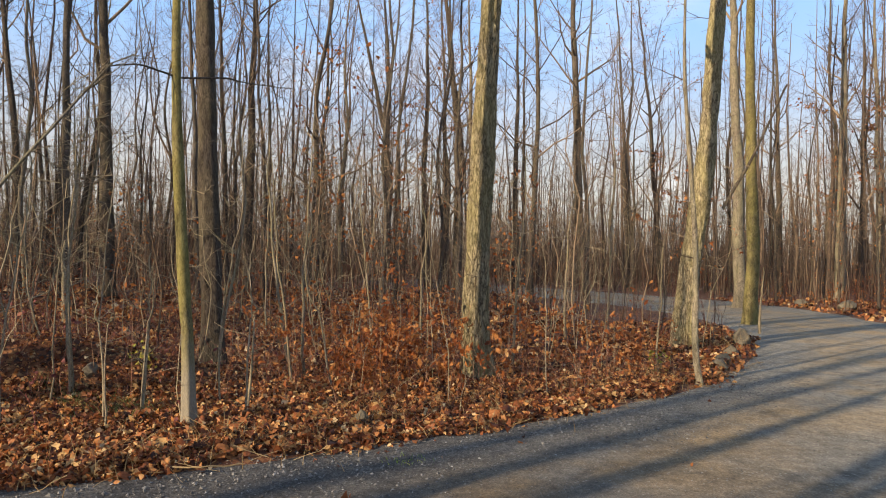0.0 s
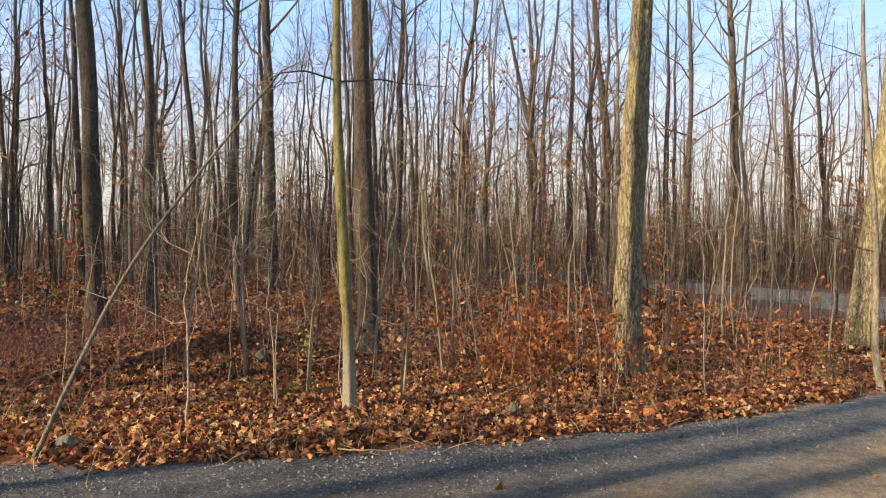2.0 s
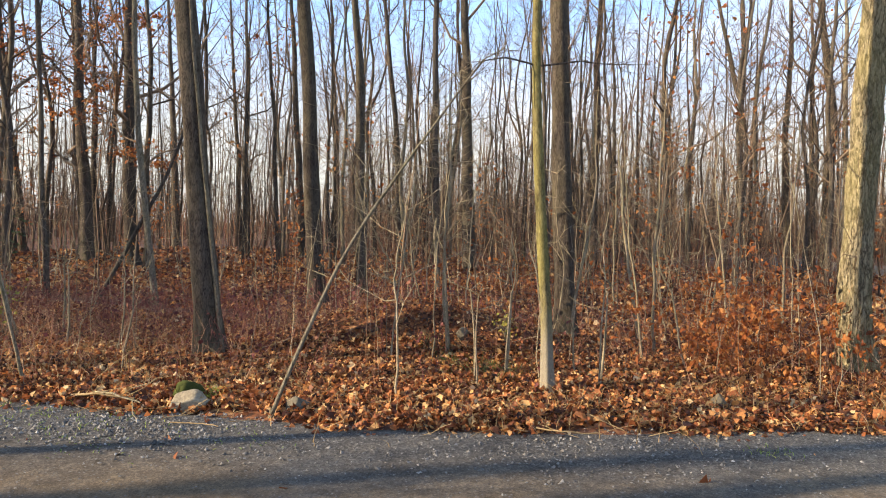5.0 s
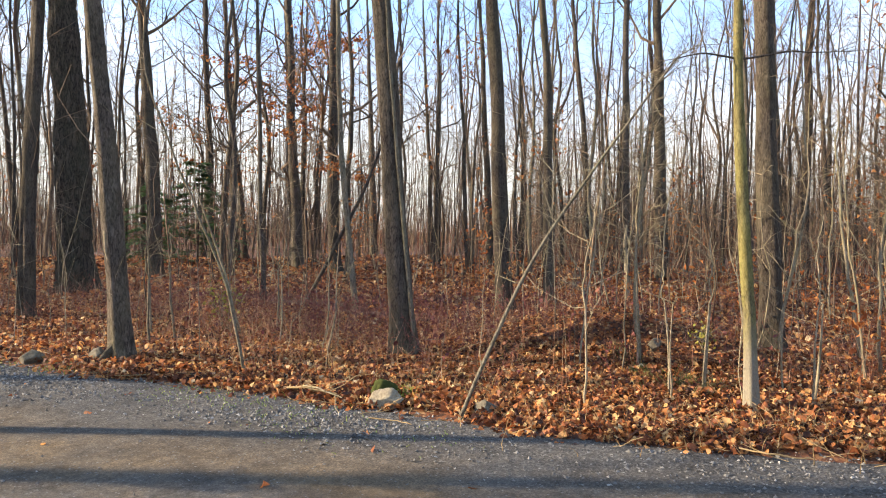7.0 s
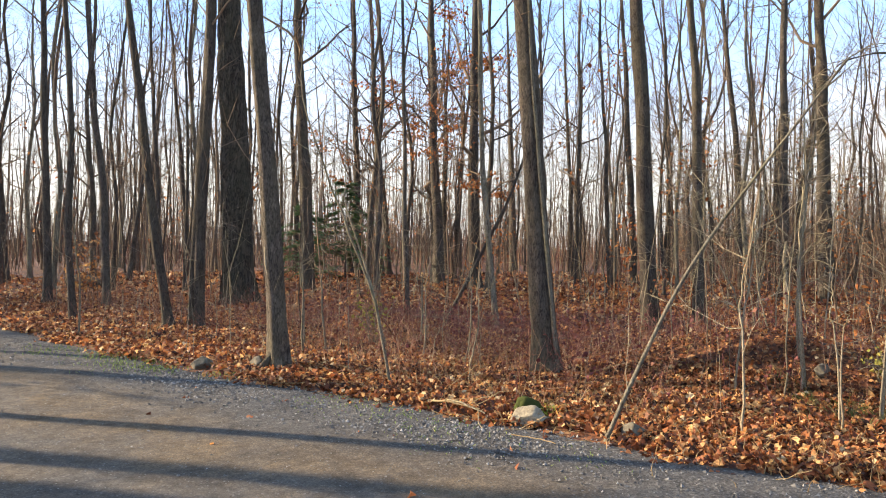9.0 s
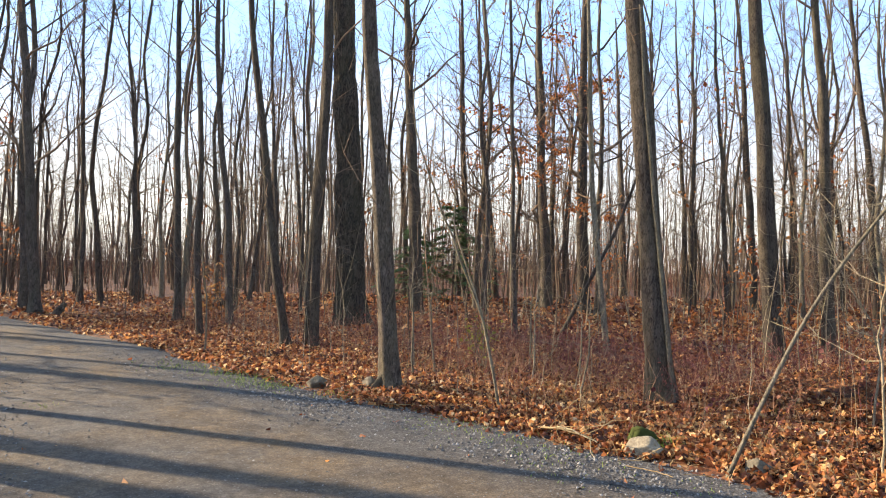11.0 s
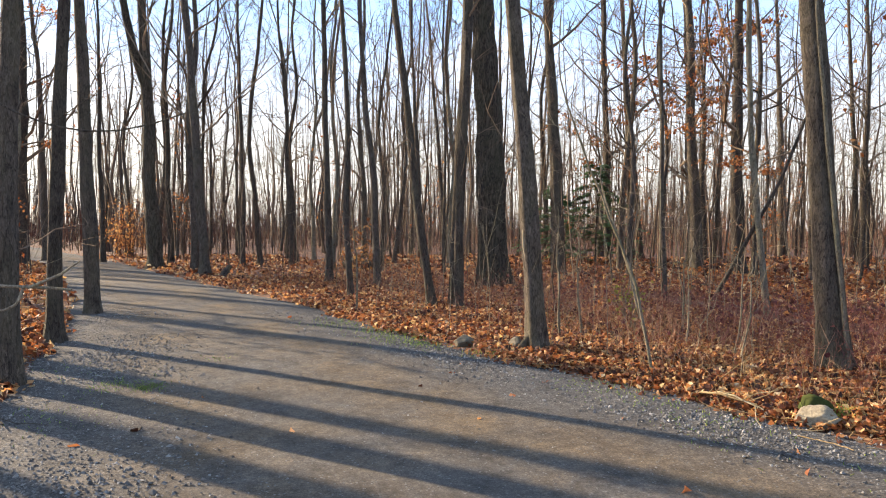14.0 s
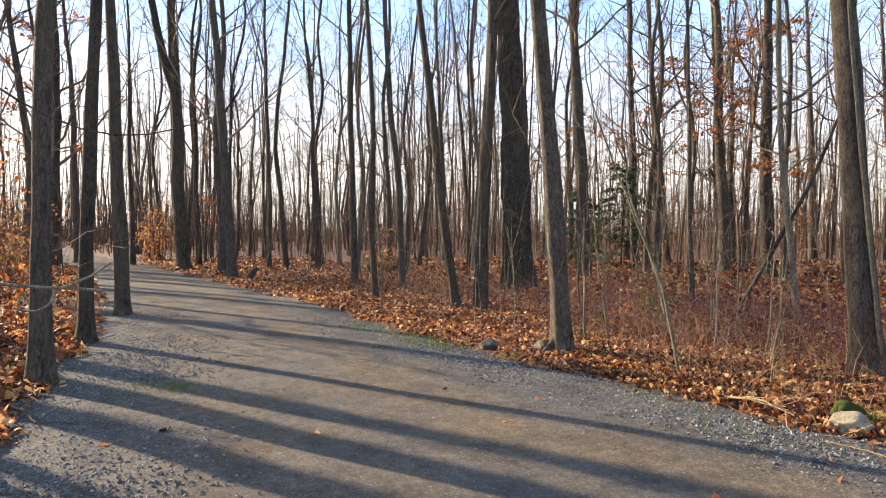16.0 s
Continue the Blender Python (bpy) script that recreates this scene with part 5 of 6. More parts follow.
gen = np.random.default_rng(72)
pieces, tips = [], []
for row in ((110, 13, 22, 4.0, 9.0, 0.017, 20, 0.6), (330, 20, 38, 5.0, 11.0, 0.022, 20, 0.45), (300, 36, 60, 6.0, 13.0, 0.032, 16, 0.45)):
    made, tp = slender(*row)
    pieces += made
    tips.append(tp)
v, f = joined(pieces)
poles = tagged(new("slender_trees", mesh("slender_trees", v, f, TWIG)), "pole-thin young trees with fine bare twigs", "woodland", kind="stuff")
tips = np.concatenate(tips)
v, f = leaves(tips + gen.normal(0, 0.05, tips.shape), 0.12, gen, 1.0, 0.8)
tagged(part("foliage", mesh("foliage", v, f, OAK_LEAF, False), poles, "scattered orange dry leaves"), kind="stuff")
gen = np.random.default_rng(67)

# seedlings that keep their dry leaves
lv = []
pieces = []
for area, n in (((-0.5, 9.6, 0.7, 0.8), 70), ((2.8, 10.8, 1.2, 0.8), 14), ((-1.0, 13.5, 2.5, 2.0), 60), ((-9.0, 16.0, 5.0, 3.0), 60), ((-12.5, -4.4, 2.2, 0.7), 30), ((20, 34, 3, 3), 60)):
    p, tb = stalks(n, 0, 1, gen, 0.6, 1.8, 0.005, area, 0.12)
    q, tw = side_twigs(p, 5, gen, 0.003, 0.4)
    pieces += [tb, tw]
    lv.append(np.concatenate([q[:, 0] * 0.4 + q[:, 1] * 0.6, q[:, 1]]) + gen.normal(0, 0.03, (2 * len(q), 3)))
v, f = joined(pieces)
seedlings = tagged(new("oak_seedlings", mesh("oak_seedlings", v, f, BRUSH)), "patches of seedlings keeping rust-coloured dry leaves", "undergrowth", kind="stuff")
lv = np.concatenate(lv)
v, f = leaves(np.concatenate([lv, lv + gen.normal(0, 0.06, lv.shape)]), 0.09, gen, 1.6, 0.6)
tagged(part("foliage", mesh("foliage", v, f, OAK_LEAF, False), seedlings, "curled rust-coloured dry leaves"), kind="stuff")

# taller shrubs along the lane's far verges, still in leaf
gen = np.random.default_rng(69)


def leafy_stand(x, y, sx, sy, n, tall):
    serial[0] += 1
    p, tb = stalks(n, 0, 1, gen, tall * 0.6, tall, 0.012, (x, y, sx, sy), 0.1)
    q, tw = side_twigs(p, 9, gen, 0.006, 0.4)
    v, f = joined([tb, tw])
    o = np.array([x, y, 0.0])
    ob = new("leafy_shrub", mesh("leafy_shrub", v - o, f, BRUSH))
    ob.location = (x, y, 0.0)
    c = np.concatenate([q[:, 0] * (1 - t) + q[:, 1] * t for t in (0.35, 0.6, 0.85, 1.0)])
    v, f = leaves(c + gen.normal(0, 0.07, c.shape) - o, 0.105, gen, 1.1, 0.8)
    tagged(part("foliage", mesh("foliage", v, f, PALE_LEAF, False), ob, "clinging pale orange dry leaves"), kind="stuff")
    return tagged(ob, "tall shrub holding pale orange dry leaves beside the lane", "shrub", "leafy shrubs")


leafy_stand(-38.6, -4.5, 0.5, 0.5, 16, 4.2)
leafy_stand(-40.2, -5.3, 0.5, 0.5, 14, 3.6)
leafy_stand(-24.2, -6.6, 0.7, 0.5, 11, 3.6)
leafy_stand(-21.6, -6.9, 0.7, 0.5, 10, 3.2)
leafy_stand(-18.6, -5.8, 0.6, 0.5, 10, 2.2)
leafy_stand(-21.2, 3.4, 0.25, 0.25, 6, 2.6)

# extra whips close to the lane, crossing one another
gen = np.random.default_rng(71)
for i in range(30):
    a, d = math.radians(gen.uniform(-22, 40)), gen.uniform(8.2, 15)
    x, y = -math.sin(a) * d, math.cos(a) * d
    if off_road(np.array([x]), np.array([y]))[0] < 0.8:
        continue
    h = gen.uniform(1.2, 3.4)
    dx, dy = gen.normal(0, 0.16 * h, 2)
    sapling(x, y, gen.uniform(0.007, 0.015), (h * 0.35, dx * 0.2, dy * 0.2), (h * 0.7, dx * 0.75, dy * 0.6), (h, dx * gen.uniform(0.4, 1.3), dy))


def leafy_shrub(x, y, tall, n):
    serial[0] += 1
    g = np.random.default_rng(serial[0])
    h = tall * g.uniform(0.5, 1.0, n)
    s = np.linspace(0, 1, 5)
    d = g.normal(0, 0.32, (n, 2)) * h[:, None]
    p = np.zeros((n, 5, 3))
    p[..., 0], p[..., 1], p[..., 2] = d[:, :1] * s, d[:, 1:] * s, h[:, None] * s - 0.03
    p[:, 1:] += g.normal(0, 0.02, p[:, 1:].shape)
    ob = new("shrub")
    ob.location = (x, y, z_at(x, y))
    for one in p:
        part("stem", mesh("stem", *tubes(one[None], 0.007 * (1 - 0.6 * s)[None], 5), WHIP), ob)
    c = np.concatenate([p[:, i] + g.normal(0, 0.06, (n, 3)) for i in (2, 3, 4, 3, 4)])
    v, f = leaves(c, 0.06, g, 0.9)
    tagged(part("foliage", mesh("foliage", v, f, YELLOW_LEAF, False), ob, "last yellow-green leaves"), kind="stuff")
    return tagged(ob, "small shrub keeping its last yellow-green leaves", "shrub", "leafy shrubs")


leafy_shrub(-10.4, 5.9, 0.9, 12)
leafy_shrub(-11.6, 6.5, 0.7, 9)
leafy_shrub(-3.6, 8.6, 0.45, 8)
leafy_shrub(3.5, 10.6, 0.5, 7)

# ---- leaf litter, grass and gravel ----
gen = np.random.default_rng(55)


def litter(n, x0, x1, y0, y1, size, lo, hi, lobed=False):
    x, y = gen.uniform(x0, x1, n), gen.uniform(y0, y1, n)
    d = off_road(x, y)
    ok = (d > lo + 0.18 * np.sin(3.1 * x) * np.sin(2.3 * y + 1)) & (d < hi)
    x, y = x[ok], y[ok]
    z = height(x, y) + gen.uniform(0.004, 0.06, len(x))
    return leaves(np.stack([x, y, z], 1), size, gen, 0.85 if lobed else 0.6, 1.0, lobed)


v, f = joined([litter(60000, -9, 4.5, 3, 11.5, 0.05, 0.0, 9), litter(34000, -9, 4.5, 3, 10.5, 0.07, 0.0, 3.4, True), litter(5000, -14, -3, -6, -2, 0.09, 0.05, 3, True), litter(24000, -24, -12, -3, 9, 0.072, 0.0, 9), litter(11000, -42, -22, -9, 9, 0.115, 0.0, 9), litter(5000, -3, 14, -8, 8, 0.11, 0.0, 6), litter(20000, -17, -8, 1, 9, 0.072, 0.0, 9), litter(9000, 3.5, 9.5, 7, 17, 0.09, 0.0, 9), litter(17000, -15, 5, 0, 12, 0.062, -0.18, 0.5), litter(200, -14, 5, -2, 10, 0.08, -2.5, 0.1, True),
               litter(24000, -20, 9, 10, 20, 0.1, 0.3, 30), litter(9000, -34, 4, 18, 36, 0.2, 0.3, 40), litter(9000, -40, -16, 6, 20, 0.17, 0.3, 40), litter(6000, -14, -3, -7.5, -2, 0.10, 0.05, 6), litter(3500, -32, -12, -9, -2, 0.15, 0.05, 6), litter(3500, 12, 26, 18, 36, 0.18, 0.05, 14)])
tagged(new("leaf_litter", mesh("leaf_litter", v, f, LEAF)), "carpet of curled brown and orange fallen leaves", "leaves", kind="stuff")

n = 3600
x, y = gen.uniform(-9, 6, n), gen.uniform(2.5, 12, n)
d = off_road(x, y)
x, y, d = x[d > -0.25], y[d > -0.25], d[d > -0.25]
n = len(x)
yaw, ln = gen.uniform(0, 6.28, n), gen.uniform(0.06, 0.32, n)
s = np.linspace(-0.5, 0.5, 4)
p = np.zeros((n, 4, 3))
p[..., 0] = x[:, None] + np.cos(yaw)[:, None] * ln[:, None] * s + gen.normal(0, 0.012, (n, 4))
p[..., 1] = y[:, None] + np.sin(yaw)[:, None] * ln[:, None] * s + gen.normal(0, 0.012, (n, 4))
p[..., 2] = np.maximum(height(x, y), 0.0)[:, None] + 0.045 + gen.normal(0, 0.45, n)[:, None] * ln[:, None] * s
v, f = tubes(p, np.ones((n, 4)) * gen.uniform(0.0018, 0.0042, n)[:, None], 3)
tagged(new("fallen_twigs", mesh("fallen_twigs", v, f, STRAW)), "thin pale dead twigs and stalks strewn over leaves", "twigs", kind="stuff")


def pebbles(x, y, z, size):
    """Angular chips: skewed four-sided points."""
    n = len(x)
    o = np.array([[1, 0, -0.2], [0, 1, -0.2], [-1, 0, -0.2], [0, -1, -0.2], [0, 0, 0.6]], float)
    p = o[None] * gen.uniform(0.6, 1.4, (n, 5, 1)) + gen.normal(0, 0.2, (n, 5, 3))
    t = gen.uniform(0, 6.28, n)
    c, s = np.cos(t), np.sin(t)
    p = np.stack([p[..., 0] * c[:, None] - p[..., 1] * s[:, None], p[..., 0] * s[:, None] + p[..., 1] * c[:, None], p[..., 2]], -1)
    p = p * size[:, None, None] + np.stack([x, y, z], 1)[:, None]
    k = np.arange(n)[:, None] * 5
    return p.reshape(-1, 3), np.concatenate([k + np.array(q) for q in ((0, 1, 4), (1, 2, 4), (2, 3, 4), (3, 0, 4))])


def chips(n, x0, x1, y0, y1, lo, hi, size):
    x, y = gen.uniform(x0, x1, n), gen.uniform(y0, y1, n)
    d = off_road(x, y)
    ok = (d > lo) & (d < hi) & (gen.random(n) < np.clip((d - lo) / (0.6 * (hi - lo)), 0.03, 1))
    x, y = x[ok], y[ok]
    return pebbles(x, y, np.maximum(lane_top(d[ok]), np.where(d[ok] > -0.25, height(x, y), -1)) + 0.006, size * gen.uniform(0.5, 1.5, len(x)) ** 1.5)


v, f = joined([chips(90000, -16, 6, -3.2, 11, -1.5, 0.12, 0.0075), chips(40000, -16, 6, -3.2, 11, -1.6, 0.1, 0.0105), chips(7000, -15, 5, -2.5, 8, -6, -0.5, 0.005),
               chips(700, -14, 5, -2.5, 8, -6, -0.3, 0.009), chips(22000, -15, -3, -4, -0.5, -2.0, 0.2, 0.0105), chips(2600, -12, -3, -4, -0.5, -1.7, 0.2, 0.015), chips(1600, -12, 3, 1.0, 7.5, -0.9, 0.12, 0.016), chips(9000, -10.5, -4.3, 1.8, 4.8, -1.3, 0.1, 0.0125)])
tagged(new("gravel", mesh("gravel", v, f, PEBBLE, False)), "loose grey stone chips along the lane edges", "gravel", kind="stuff")


def grass_tuft(name, x, y, n, spread, tall, mat, label):
    serial[0] += 1
    g = np.random.default_rng(serial[0])
    px, py = g.normal(0, spread, n), g.normal(0, spread, n)
    s = np.linspace(0, 1, 4)
    h = tall * g.uniform(0.4, 1.2, n)
    d = g.normal(0, 0.55, (n, 2)) * h[:, None]
    p = np.zeros((n, 4, 3))
    p[..., 0], p[..., 1] = px[:, None] + d[:, :1] * s ** 1.7, py[:, None] + d[:, 1:] * s ** 1.7
    z0 = z_at(x, y)
    p[..., 2] = np.maximum(height(x + px, y + py), 0.0)[:, None] - z0 - 0.01 + h[:, None] * (s - 0.25 * s ** 3)
    v, q = tubes(p, np.ones((n, 1)) * 0.0045 * (1 - 0.85 * s), 3)
    ob = new(name, mesh(name, v, q, mat))
    ob.location = (x, y, z0)
    return tagged(ob, label, "grass", "grass tufts", kind="stuff")


for x, y, n, sp, h in ((-5.2, 4.62, 80, 0.1, 0.17), (-8.3, -1.62, 130, 0.16, 0.06), (-10.5, 2.0, 170, 0.3, 0.06), (-12.6, 1.35, 120, 0.35, 0.07), (-7.2, 3.4, 60, 0.3, 0.04), (-6.2, 3.5, 60, 0.25, 0.05), (-5.4, 3.55, 60, 0.3, 0.04), (-0.2, 5.75, 30, 0.1, 0.05), (-10.0, 2.25, 120, 0.2, 0.05), (-11.6, 1.75, 110, 0.25, 0.05), (-6.9, -1.6, 60, 0.3, 0.03), (-9.3, -2.0, 60, 0.4, 0.03), (-8.1, -1.3, 120, 0.1, 0.07), (-9.6, -0.6, 40, 0.12, 0.04), (-7.2, -1.9, 60, 0.3, 0.04), (-11.2, 2.1, 150, 0.3, 0.08), (-9.2, 2.9, 100, 0.2, 0.06), (-6.7, 3.1, 50, 0.25, 0.035), (-5.0, 3.3, 40, 0.3, 0.03), (-4.2, 3.75, 36, 0.25, 0.03)):
    grass_tuft("grass_tuft", x, y, n, sp, h, GRASS, "small green grass tuft at the edge of the leaves")
for x, y, n, sp, h in ((-4.25, 7.75, 50, 0.14, 0.24), (-3.85, 7.35, 36, 0.12, 0.2), (-3.3, 7.25, 110, 0.22, 0.24), (-5.6, 7.2, 30, 0.2, 0.18)):
    grass_tuft("sedge_tuft", x, y, n, sp, h, SEDGE, "dark green sedge tuft in leaves on the mound")
for x, y, n, sp, h in ((-1.9, 6.2, 60, 0.35, 0.3), (-0.6, 7.3, 40, 0.3, 0.3), (5.6, 14.2, 70, 0.4, 0.7), (-5.2, 5.3, 60, 0.4, 0.3), (-7.0, 5.0, 80, 0.7, 0.35), (3.2, 9.8, 40, 0.3, 0.4), (-9.6, 6.0, 120, 1.0, 0.5), (-1.2, 6.3, 40, 0.4, 0.22), (-3.4, 5.3, 50, 0.5, 0.25), (-2.7, 5.6, 40, 0.4, 0.3), (-6.2, 5.6, 60, 0.6, 0.35), (0.6, 7.8, 50, 0.5, 0.3), (1.9, 8.9, 40, 0.4, 0.35), (-4.6, 5.6, 60, 0.6, 0.3), (-8.3, 5.2, 70, 0.7, 0.4), (-0.9, 8.2, 40, 0.5, 0.3)):
    grass_tuft("dry_grass", x, y, n, sp, h, STRAW, "tuft of dry straw-coloured grass stalks")


# ---- boulders ----
def boulder(x, y, sx, sy, sz, turn, label, sink=0.3, name="boulder", mat=None, category="rock"):
    serial[0] += 1
    bm = bmesh.new()
    bmesh.ops.create_icosphere(bm, subdivisions=4, radius=1.0)
    o = Vector((serial[0] * 3.7, 1.3, 0.4))
    for vert in bm.verts:
        c = vert.co.copy()
        k = 1.1 + 0.3 * noise.noise(c * 0.9 + o) + 0.12 * noise.noise(c * 2.3 + o)
        for j in range(9):
            n = Vector((math.sin(j * 2.4 + o.x), math.cos(j * 2.4 + o.x), 0.9 - 0.2 * j)).normalized()
            k = min(k, (0.74 + 0.16 * math.sin(j * 5.1 + o.x)) / max(c.dot(n), 0.2))
        k += 0.03 * noise.noise(c * 4 + o) + 0.015 * noise.noise(c * 11 + o)
        vert.co = Vector((c.x * sx * k, c.y * sy * k, c.z * sz * k))
    me = bpy.data.meshes.new(name)
    bm.to_mesh(me)
    bm.free()
    for p in me.polygons:
        p.use_smooth = True
    me.materials.append(mat or STONE)
    ob = new(name, me)
    ob.matrix_basis = pose(x, y, max(z_at(x, y), -0.01) + sz * (1 - sink) - 0.02, 4, -5, turn)
    return tagged(ob, label, category, "boulders along the lane" if category == "rock" else "")


boulder(-5.1, 4.34, 0.195, 0.14, 0.105, 38, "pale sunlit flat-topped boulder among leaves beside the lane", 0.25, "boulder", SUNLIT_STONE)
boulder(-4.17, 4.76, 0.13, 0.10, 0.085, 20, "small grey stone at the foot of a leaning pole", 0.3)
boulder(-9.8, 2.75, 0.20, 0.14, 0.10, 60, "low grey stone half sunk at the lane edge", 0.3)
boulder(-9.3, 3.35, 0.14, 0.12, 0.10, 10, "small brownish stone in leaves beside a trunk", 0.3)
boulder(-0.72, 7.12, 0.11, 0.09, 0.10, 50, "dark grey stone half buried in leaf litter", 0.3)
boulder(-4.1, 8.25, 0.11, 0.09, 0.09, 80, "small stone in leaves on the mound", 0.3)
boulder(6.5, 14.6, 0.25, 0.2, 0.23, 15, "large mossy boulder at the bend of the lane", 0.25)
boulder(5.1, 12.1, 0.2, 0.16, 0.11, 70, "pale boulder among leaves at the bend", 0.3)
boulder(4.75, 11.4, 0.15, 0.13, 0.1, 120, "small pale boulder among leaves at the bend", 0.3)
boulder(5.7, 13.2, 0.18, 0.15, 0.14, 30, "grey boulder partly covered in leaves at the bend", 0.3)
boulder(17.5, 29.5, 0.5, 0.4, 0.22, 30, "dark rock on the far verge of the lane", 0.3)
boulder(16.2, 30.8, 0.4, 0.35, 0.2, 75, "dark rock on the far verge of the lane", 0.3)
boulder(9.6, 55.0, 0.5, 0.4, 0.55, 75, "dark upright rock beyond the lane", 0.2)

boulder(-5.3, 4.54, 0.17, 0.10, 0.13, 38, "low dull green moss cushion behind a boulder", 0.4, "moss_cushion", MOSS, "moss")


# ---- leaning and fallen wood ----
def stick(name, points, r0, r1, mat, label, category, sides=8, twigs=0):
    """A bare pole or fallen branch along a few bends."""
    serial[0] += 1
    g = np.random.default_rng(serial[0])
    p = np.array(points, float)
    o = p[0].copy()
    d = np.concatenate([[0], np.cumsum(np.linalg.norm(np.diff(p, axis=0), axis=1))])
    s = np.linspace(0, d[-1], 24)
    q = np.stack([np.interp(s, d, p[:, i]) for i in range(3)], 1) - o
    q[1:-1] += g.normal(0, 0.006, (22, 3))
    for _ in range(2):
        q[1:-1] = (q[:-2] + 2 * q[1:-1] + q[2:]) / 4
    v, f = tubes(q[None], np.linspace(r0, r1, 24)[None], sides)
    root = new(name, mesh(name, v, f, mat))
    root.location = o
    if twigs:
        i = g.integers(6, 24, twigs)
        dv = unit(unit(q[-1] - q[0])[None] + g.normal(0, 0.6, (twigs, 3)))
        t = np.linspace(0, 1, 4)
        ln = g.uniform(0.3, 0.9, twigs)
        w3 = q[i][:, None] + dv[:, None] * (ln[:, None] * t)[..., None]
        w3[:, 1:] += g.normal(0, 0.03, w3[:, 1:].shape)
        v, f = tubes(w3, np.ones((twigs, 1)) * min(r1, 0.006) * (1 - 0.6 * t), 3)
        tagged(part("side_growth", mesh("side_growth", v, f, mat), root), kind="stuff")
    return tagged(root, label, category)


stick("leaning_pole", [(-4.29, 4.53, -0.02), (-4.07, 4.71, 0.69), (-3.84, 4.9, 1.37), (-3.57, 5.12, 1.95), (-3.26, 5.38, 2.52), (-2.96, 5.63, 3.09), (-2.8, 5.75, 3.35)], 0.021, 0.009, BARK_PALE,
      "long thin dead stem leaning over the leaf mound", "dead stem", 8, 9)
stick("leaning_pole", [(-6.60, 6.36, 0.0), (-6.69, 6.27, 1.19), (-6.77, 6.2, 2.17), (-6.85, 6.12, 3.29), (-6.90, 6.07, 4.03), (-6.95, 6.02, 5.2)], 0.032, 0.018, BARK_PALE,
      "slender grey dead stem propped against a trunk", "dead stem", 8)
stick("leaning_pole", [(-12.6, 9.1, 0.0), (-12.3, 9.7, 1.3), (-11.9, 10.2, 2.6), (-11.6, 10.7, 4.2)], 0.05, 0.025, BARK_DARK, "dark dead stem leaning between trees", "dead stem", 7)
stick("leaning_pole", [(5.9, 14.2, 2.9), (6.4, 14.0, 3.9), (7.0, 13.8, 5.4)], 0.035, 0.02, BARK_DARK, "crooked dead limb slanting out from a trunk", "dead stem", 7, 3)
stick("fallen_branch", [(-6.25, 3.98, 0.05), (-5.95, 4.02, 0.1), (-5.6, 4.16, 0.07)], 0.014, 0.007, STRAW, "pale broken branch lying at the lane edge", "branch", 7, 3)
stick("fallen_branch", [(-6.1, 4.12, 0.06), (-5.8, 4.05, 0.12), (-5.45, 4.1, 0.06)], 0.014, 0.006, WHIP, "pale broken branch lying at the lane edge", "branch", 7, 2)
stick("fallen_branch", [(-7.6, -2.75, 0.05), (-7.2, -2.45, 0.04), (-6.9, -2.3, 0.03)], 0.014, 0.007, BARK_DARK, "dark stick lying at the lane edge", "branch", 7, 1)
stick("side_branch", [(-2.63, 6.80, 3.5), (-2.87, 6.55, 3.55), (-3.12, 6.33, 3.48), (-3.2, 6.25, 3.3)], 0.012, 0.005, BARK_DARK, "thin dark side branch of a young tree", "branch", 6, 4)
stick("side_branch", [(-2.62, 6.82, 3.5), (-2.24, 7.1, 3.58), (-2.03, 7.3, 3.57), (-1.6, 7.6, 3.6)], 0.012, 0.004, BARK_DARK, "thin dark side branch of a young tree", "branch", 6, 5)
stick("fallen_branch", [(-4.85, 3.9, 0.012), (-4.6, 4.0, 0.018), (-4.42, 4.02, 0.012)], 0.006, 0.004, STRAW, "thin pale stick lying on gravel", "branch", 6)
stick("fallen_branch", [(-2.1, 5.35, 0.03), (-1.8, 5.25, 0.05), (-1.5, 5.45, 0.03)], 0.008, 0.005, STRAW, "thin pale stick lying at the lane edge", "branch", 6)
stick("fallen_log", [(-28.6, 4.4, 0.22), (-27.9, 4.7, 0.24), (-27.2, 5.2, 0.2)], 0.26, 0.22, BARK_DARK, "short dark rotting log among leaves", "log", 10)
stick("stump", [(-24.5, -0.4, -0.05), (-24.47, -0.36, 0.12), (-24.5, -0.24, 0.3), (-24.52, -0.16, 0.36)], 0.15, 0.07, BARK_DARK, "dark leaning rotten stump beside the lane", "stump", 10)
stick("shrub_branch", [(-6.3, -3.5, 0.0), (-6.0, -3.0, 1.6), (-5.55, -2.5, 2.85), (-5.38, -2.07, 2.51), (-5.29, -1.76, 2.34), (-5.19, -1.45, 2.24), (-5.11, -1.2, 2.25), (-5.06, -1.0, 2.3), (-5.0, -0.8, 2.39)], 0.018, 0.004, BARK_GREY,
      "thin bare branch arching over the lane", "branch", 6, 4)
low_branch = stick("shrub_branch", [(-4.5, -2.75, 0.0), (-4.42, -2.4, 0.95), (-4.29, -2.05, 1.43), (-4.21, -1.74, 1.39), (-4.13, -1.47, 1.38), (-4.08, -1.29, 1.37)], 0.017, 0.007, WHIP, "bare forked shrub branch reaching across the verge", "branch", 7)
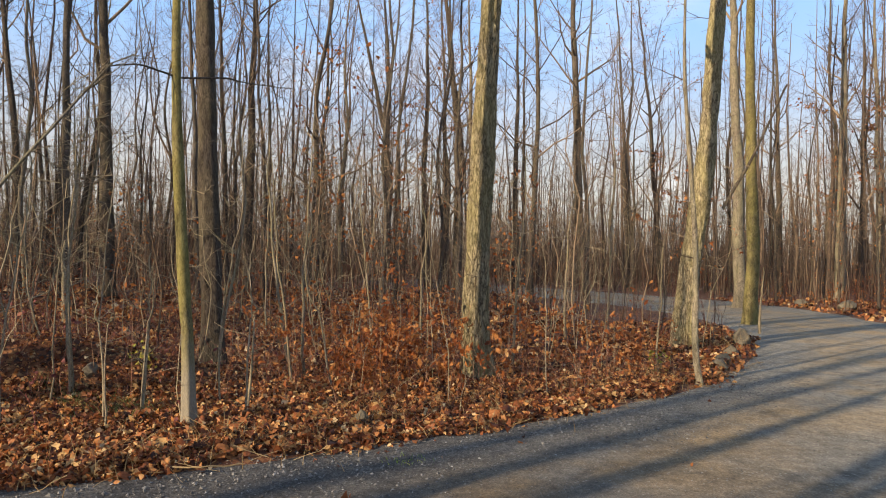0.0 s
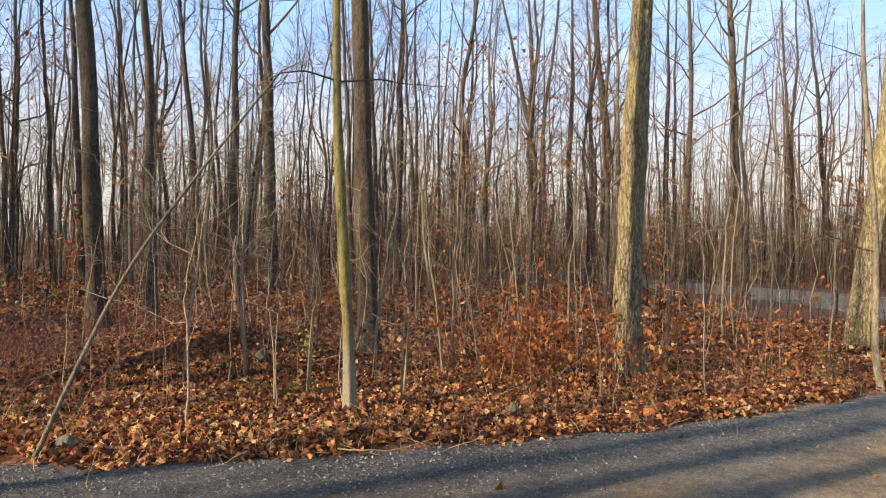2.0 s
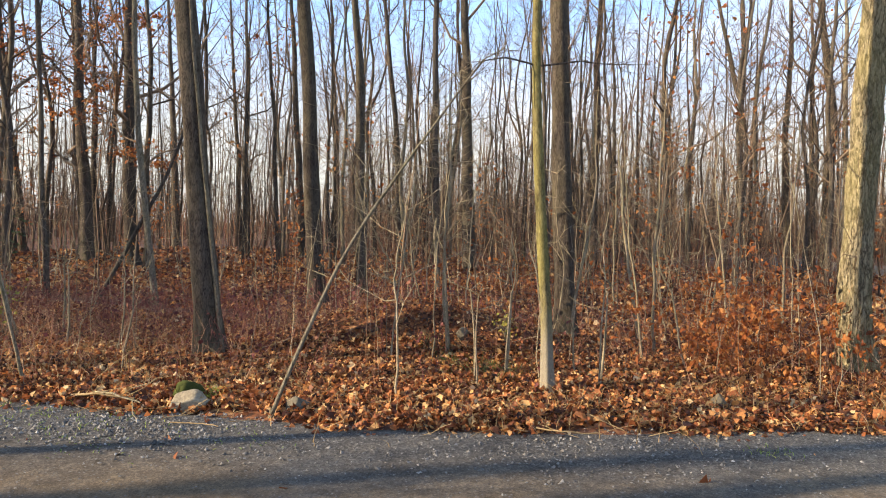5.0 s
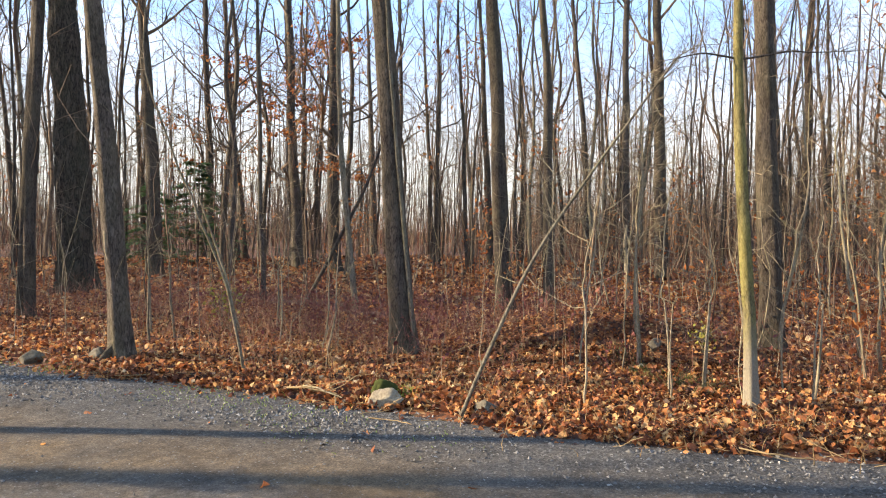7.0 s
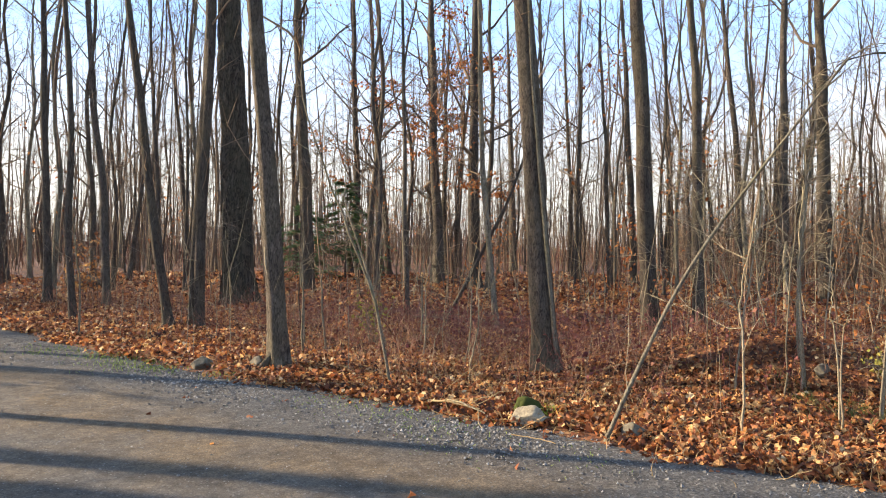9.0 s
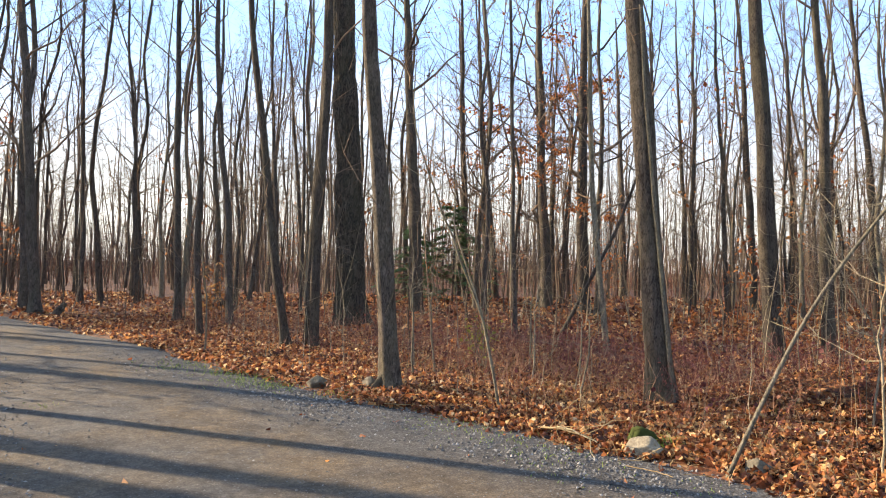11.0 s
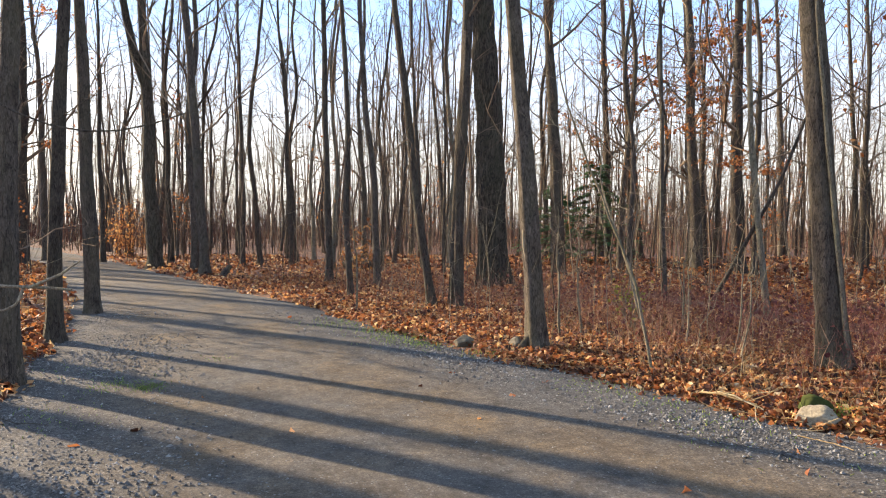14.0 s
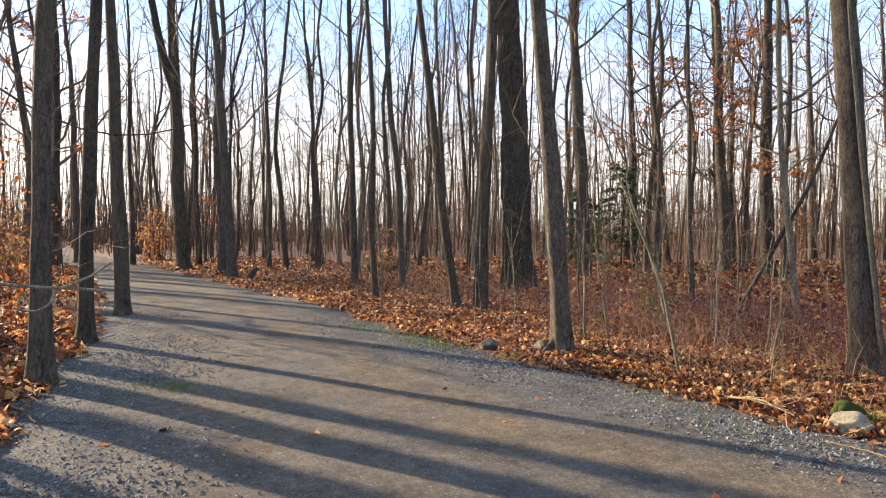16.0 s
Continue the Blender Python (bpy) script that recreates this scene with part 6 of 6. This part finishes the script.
for pts in ([(-4.13, -1.47, 1.385), (-4.09, -1.34, 1.445), (-4.06, -1.25, 1.51)], [(-4.14, -1.51, 1.375), (-4.15, -1.54, 1.30), (-4.17, -1.61, 1.265), (-4.21, -1.71, 1.275)]):
    p = np.array(pts) - np.array(low_branch.location)
    q = np.stack([np.interp(np.linspace(0, 1, 9), np.linspace(0, 1, len(p)), p[:, i]) for i in range(3)], 1)
    v, f = tubes(q[None], np.linspace(0.009, 0.004, 9)[None], 6)
    part("fork", mesh("fork", v, f, WHIP), low_branch)


# ---- small evergreen ----
def spruce(x, y, tall, wide, sprays=9):
    """Tiers of drooping boughs, each a fan of flat needle sprays, with gaps between the tiers."""
    serial[0] += 1
    g = np.random.default_rng(serial[0])
    root = new("spruce")
    root.location = (x, y, z_at(x, y))
    line = trunk_line([(tall * 0.5, 0.05, 0.02)], tall, 14)
    part("trunk", trunk_mesh(line, 0.05, BARK_DARK, 8, g), root)
    tiers = 13
    z = np.repeat(np.linspace(0.12, 0.95, tiers) * tall, 5) + g.normal(0, 0.06, tiers * 5)
    n = len(z)
    ln = wide * np.clip(1.08 - z / tall, 0.06, 0.85) * g.uniform(0.45, 1.2, n)
    az = g.uniform(0, 6.28, n)
    s = np.linspace(0, 1, 6)
    d = np.stack([np.cos(az), np.sin(az), np.zeros(n)], 1)
    p = d[:, None] * (ln[:, None] * s)[..., None]
    p[..., 2] = z[:, None] + ln[:, None] * (0.22 * s - 0.42 * s ** 2)
    v, f = tubes(p, np.ones((n, 1)) * 0.011 * (1 - 0.8 * s), 3)
    boughs = tagged(part("boughs", mesh("boughs", v, f, TWIG), root), kind="stuff")
    k = np.repeat(np.arange(n), sprays)
    at = g.uniform(0.25, 1, len(k))
    c = d[k] * (ln[k] * at)[:, None]
    c[:, 2] = z[k] + ln[k] * (0.22 * at - 0.42 * at ** 2)
    flat = np.cross(d[k], np.array([0, 0, 1.0])) * np.where(g.random(len(k)) < 0.5, -1, 1)[:, None]
    nd = unit(d[k] * 0.8 + flat * g.uniform(0.1, 1.1, len(k))[:, None] + g.normal(0, 0.12, (len(k), 3)) + np.array([0, 0, -0.18]))
    sl = g.uniform(0.2, 0.5, len(k)) * np.clip(1.15 - at, 0.3, 1)
    # needles along both sides of every spray
    m = 22
    j = np.repeat(np.arange(len(k)), m)
    u = np.tile(np.linspace(0.05, 1.0, m), len(k))
    q0 = c[j] + nd[j] * (sl[j] * u)[:, None]
    turn = np.where(np.tile(np.arange(m) % 2, len(k)) == 0, 1, -1)[:, None]
    out = unit(np.cross(nd[j], np.array([0, 0, 1.0]))) * turn
    q1 = q0 + unit(out + nd[j] * 0.8 + g.normal(0, 0.25, (len(j), 3))) * (0.11 + 0.1 * g.random(len(j)))[:, None]
    side = nd[j] * 0.022
    v = np.stack([q0 - side, q0 + side, q1], 1).reshape(-1, 3)
    tri = np.arange(len(j) * 3).reshape(-1, 3)
    tagged(part("needles", mesh("needles", v, tri, NEEDLE, False), boughs, "dark green needle sprays"), kind="stuff")
    return tagged(root, "small dark green spruce beneath bare trees", "tree")


spruce(-29.6, 16.2, 4.9, 3.2, 20)
spruce(-31.3, 14.9, 4.0, 2.8, 16)
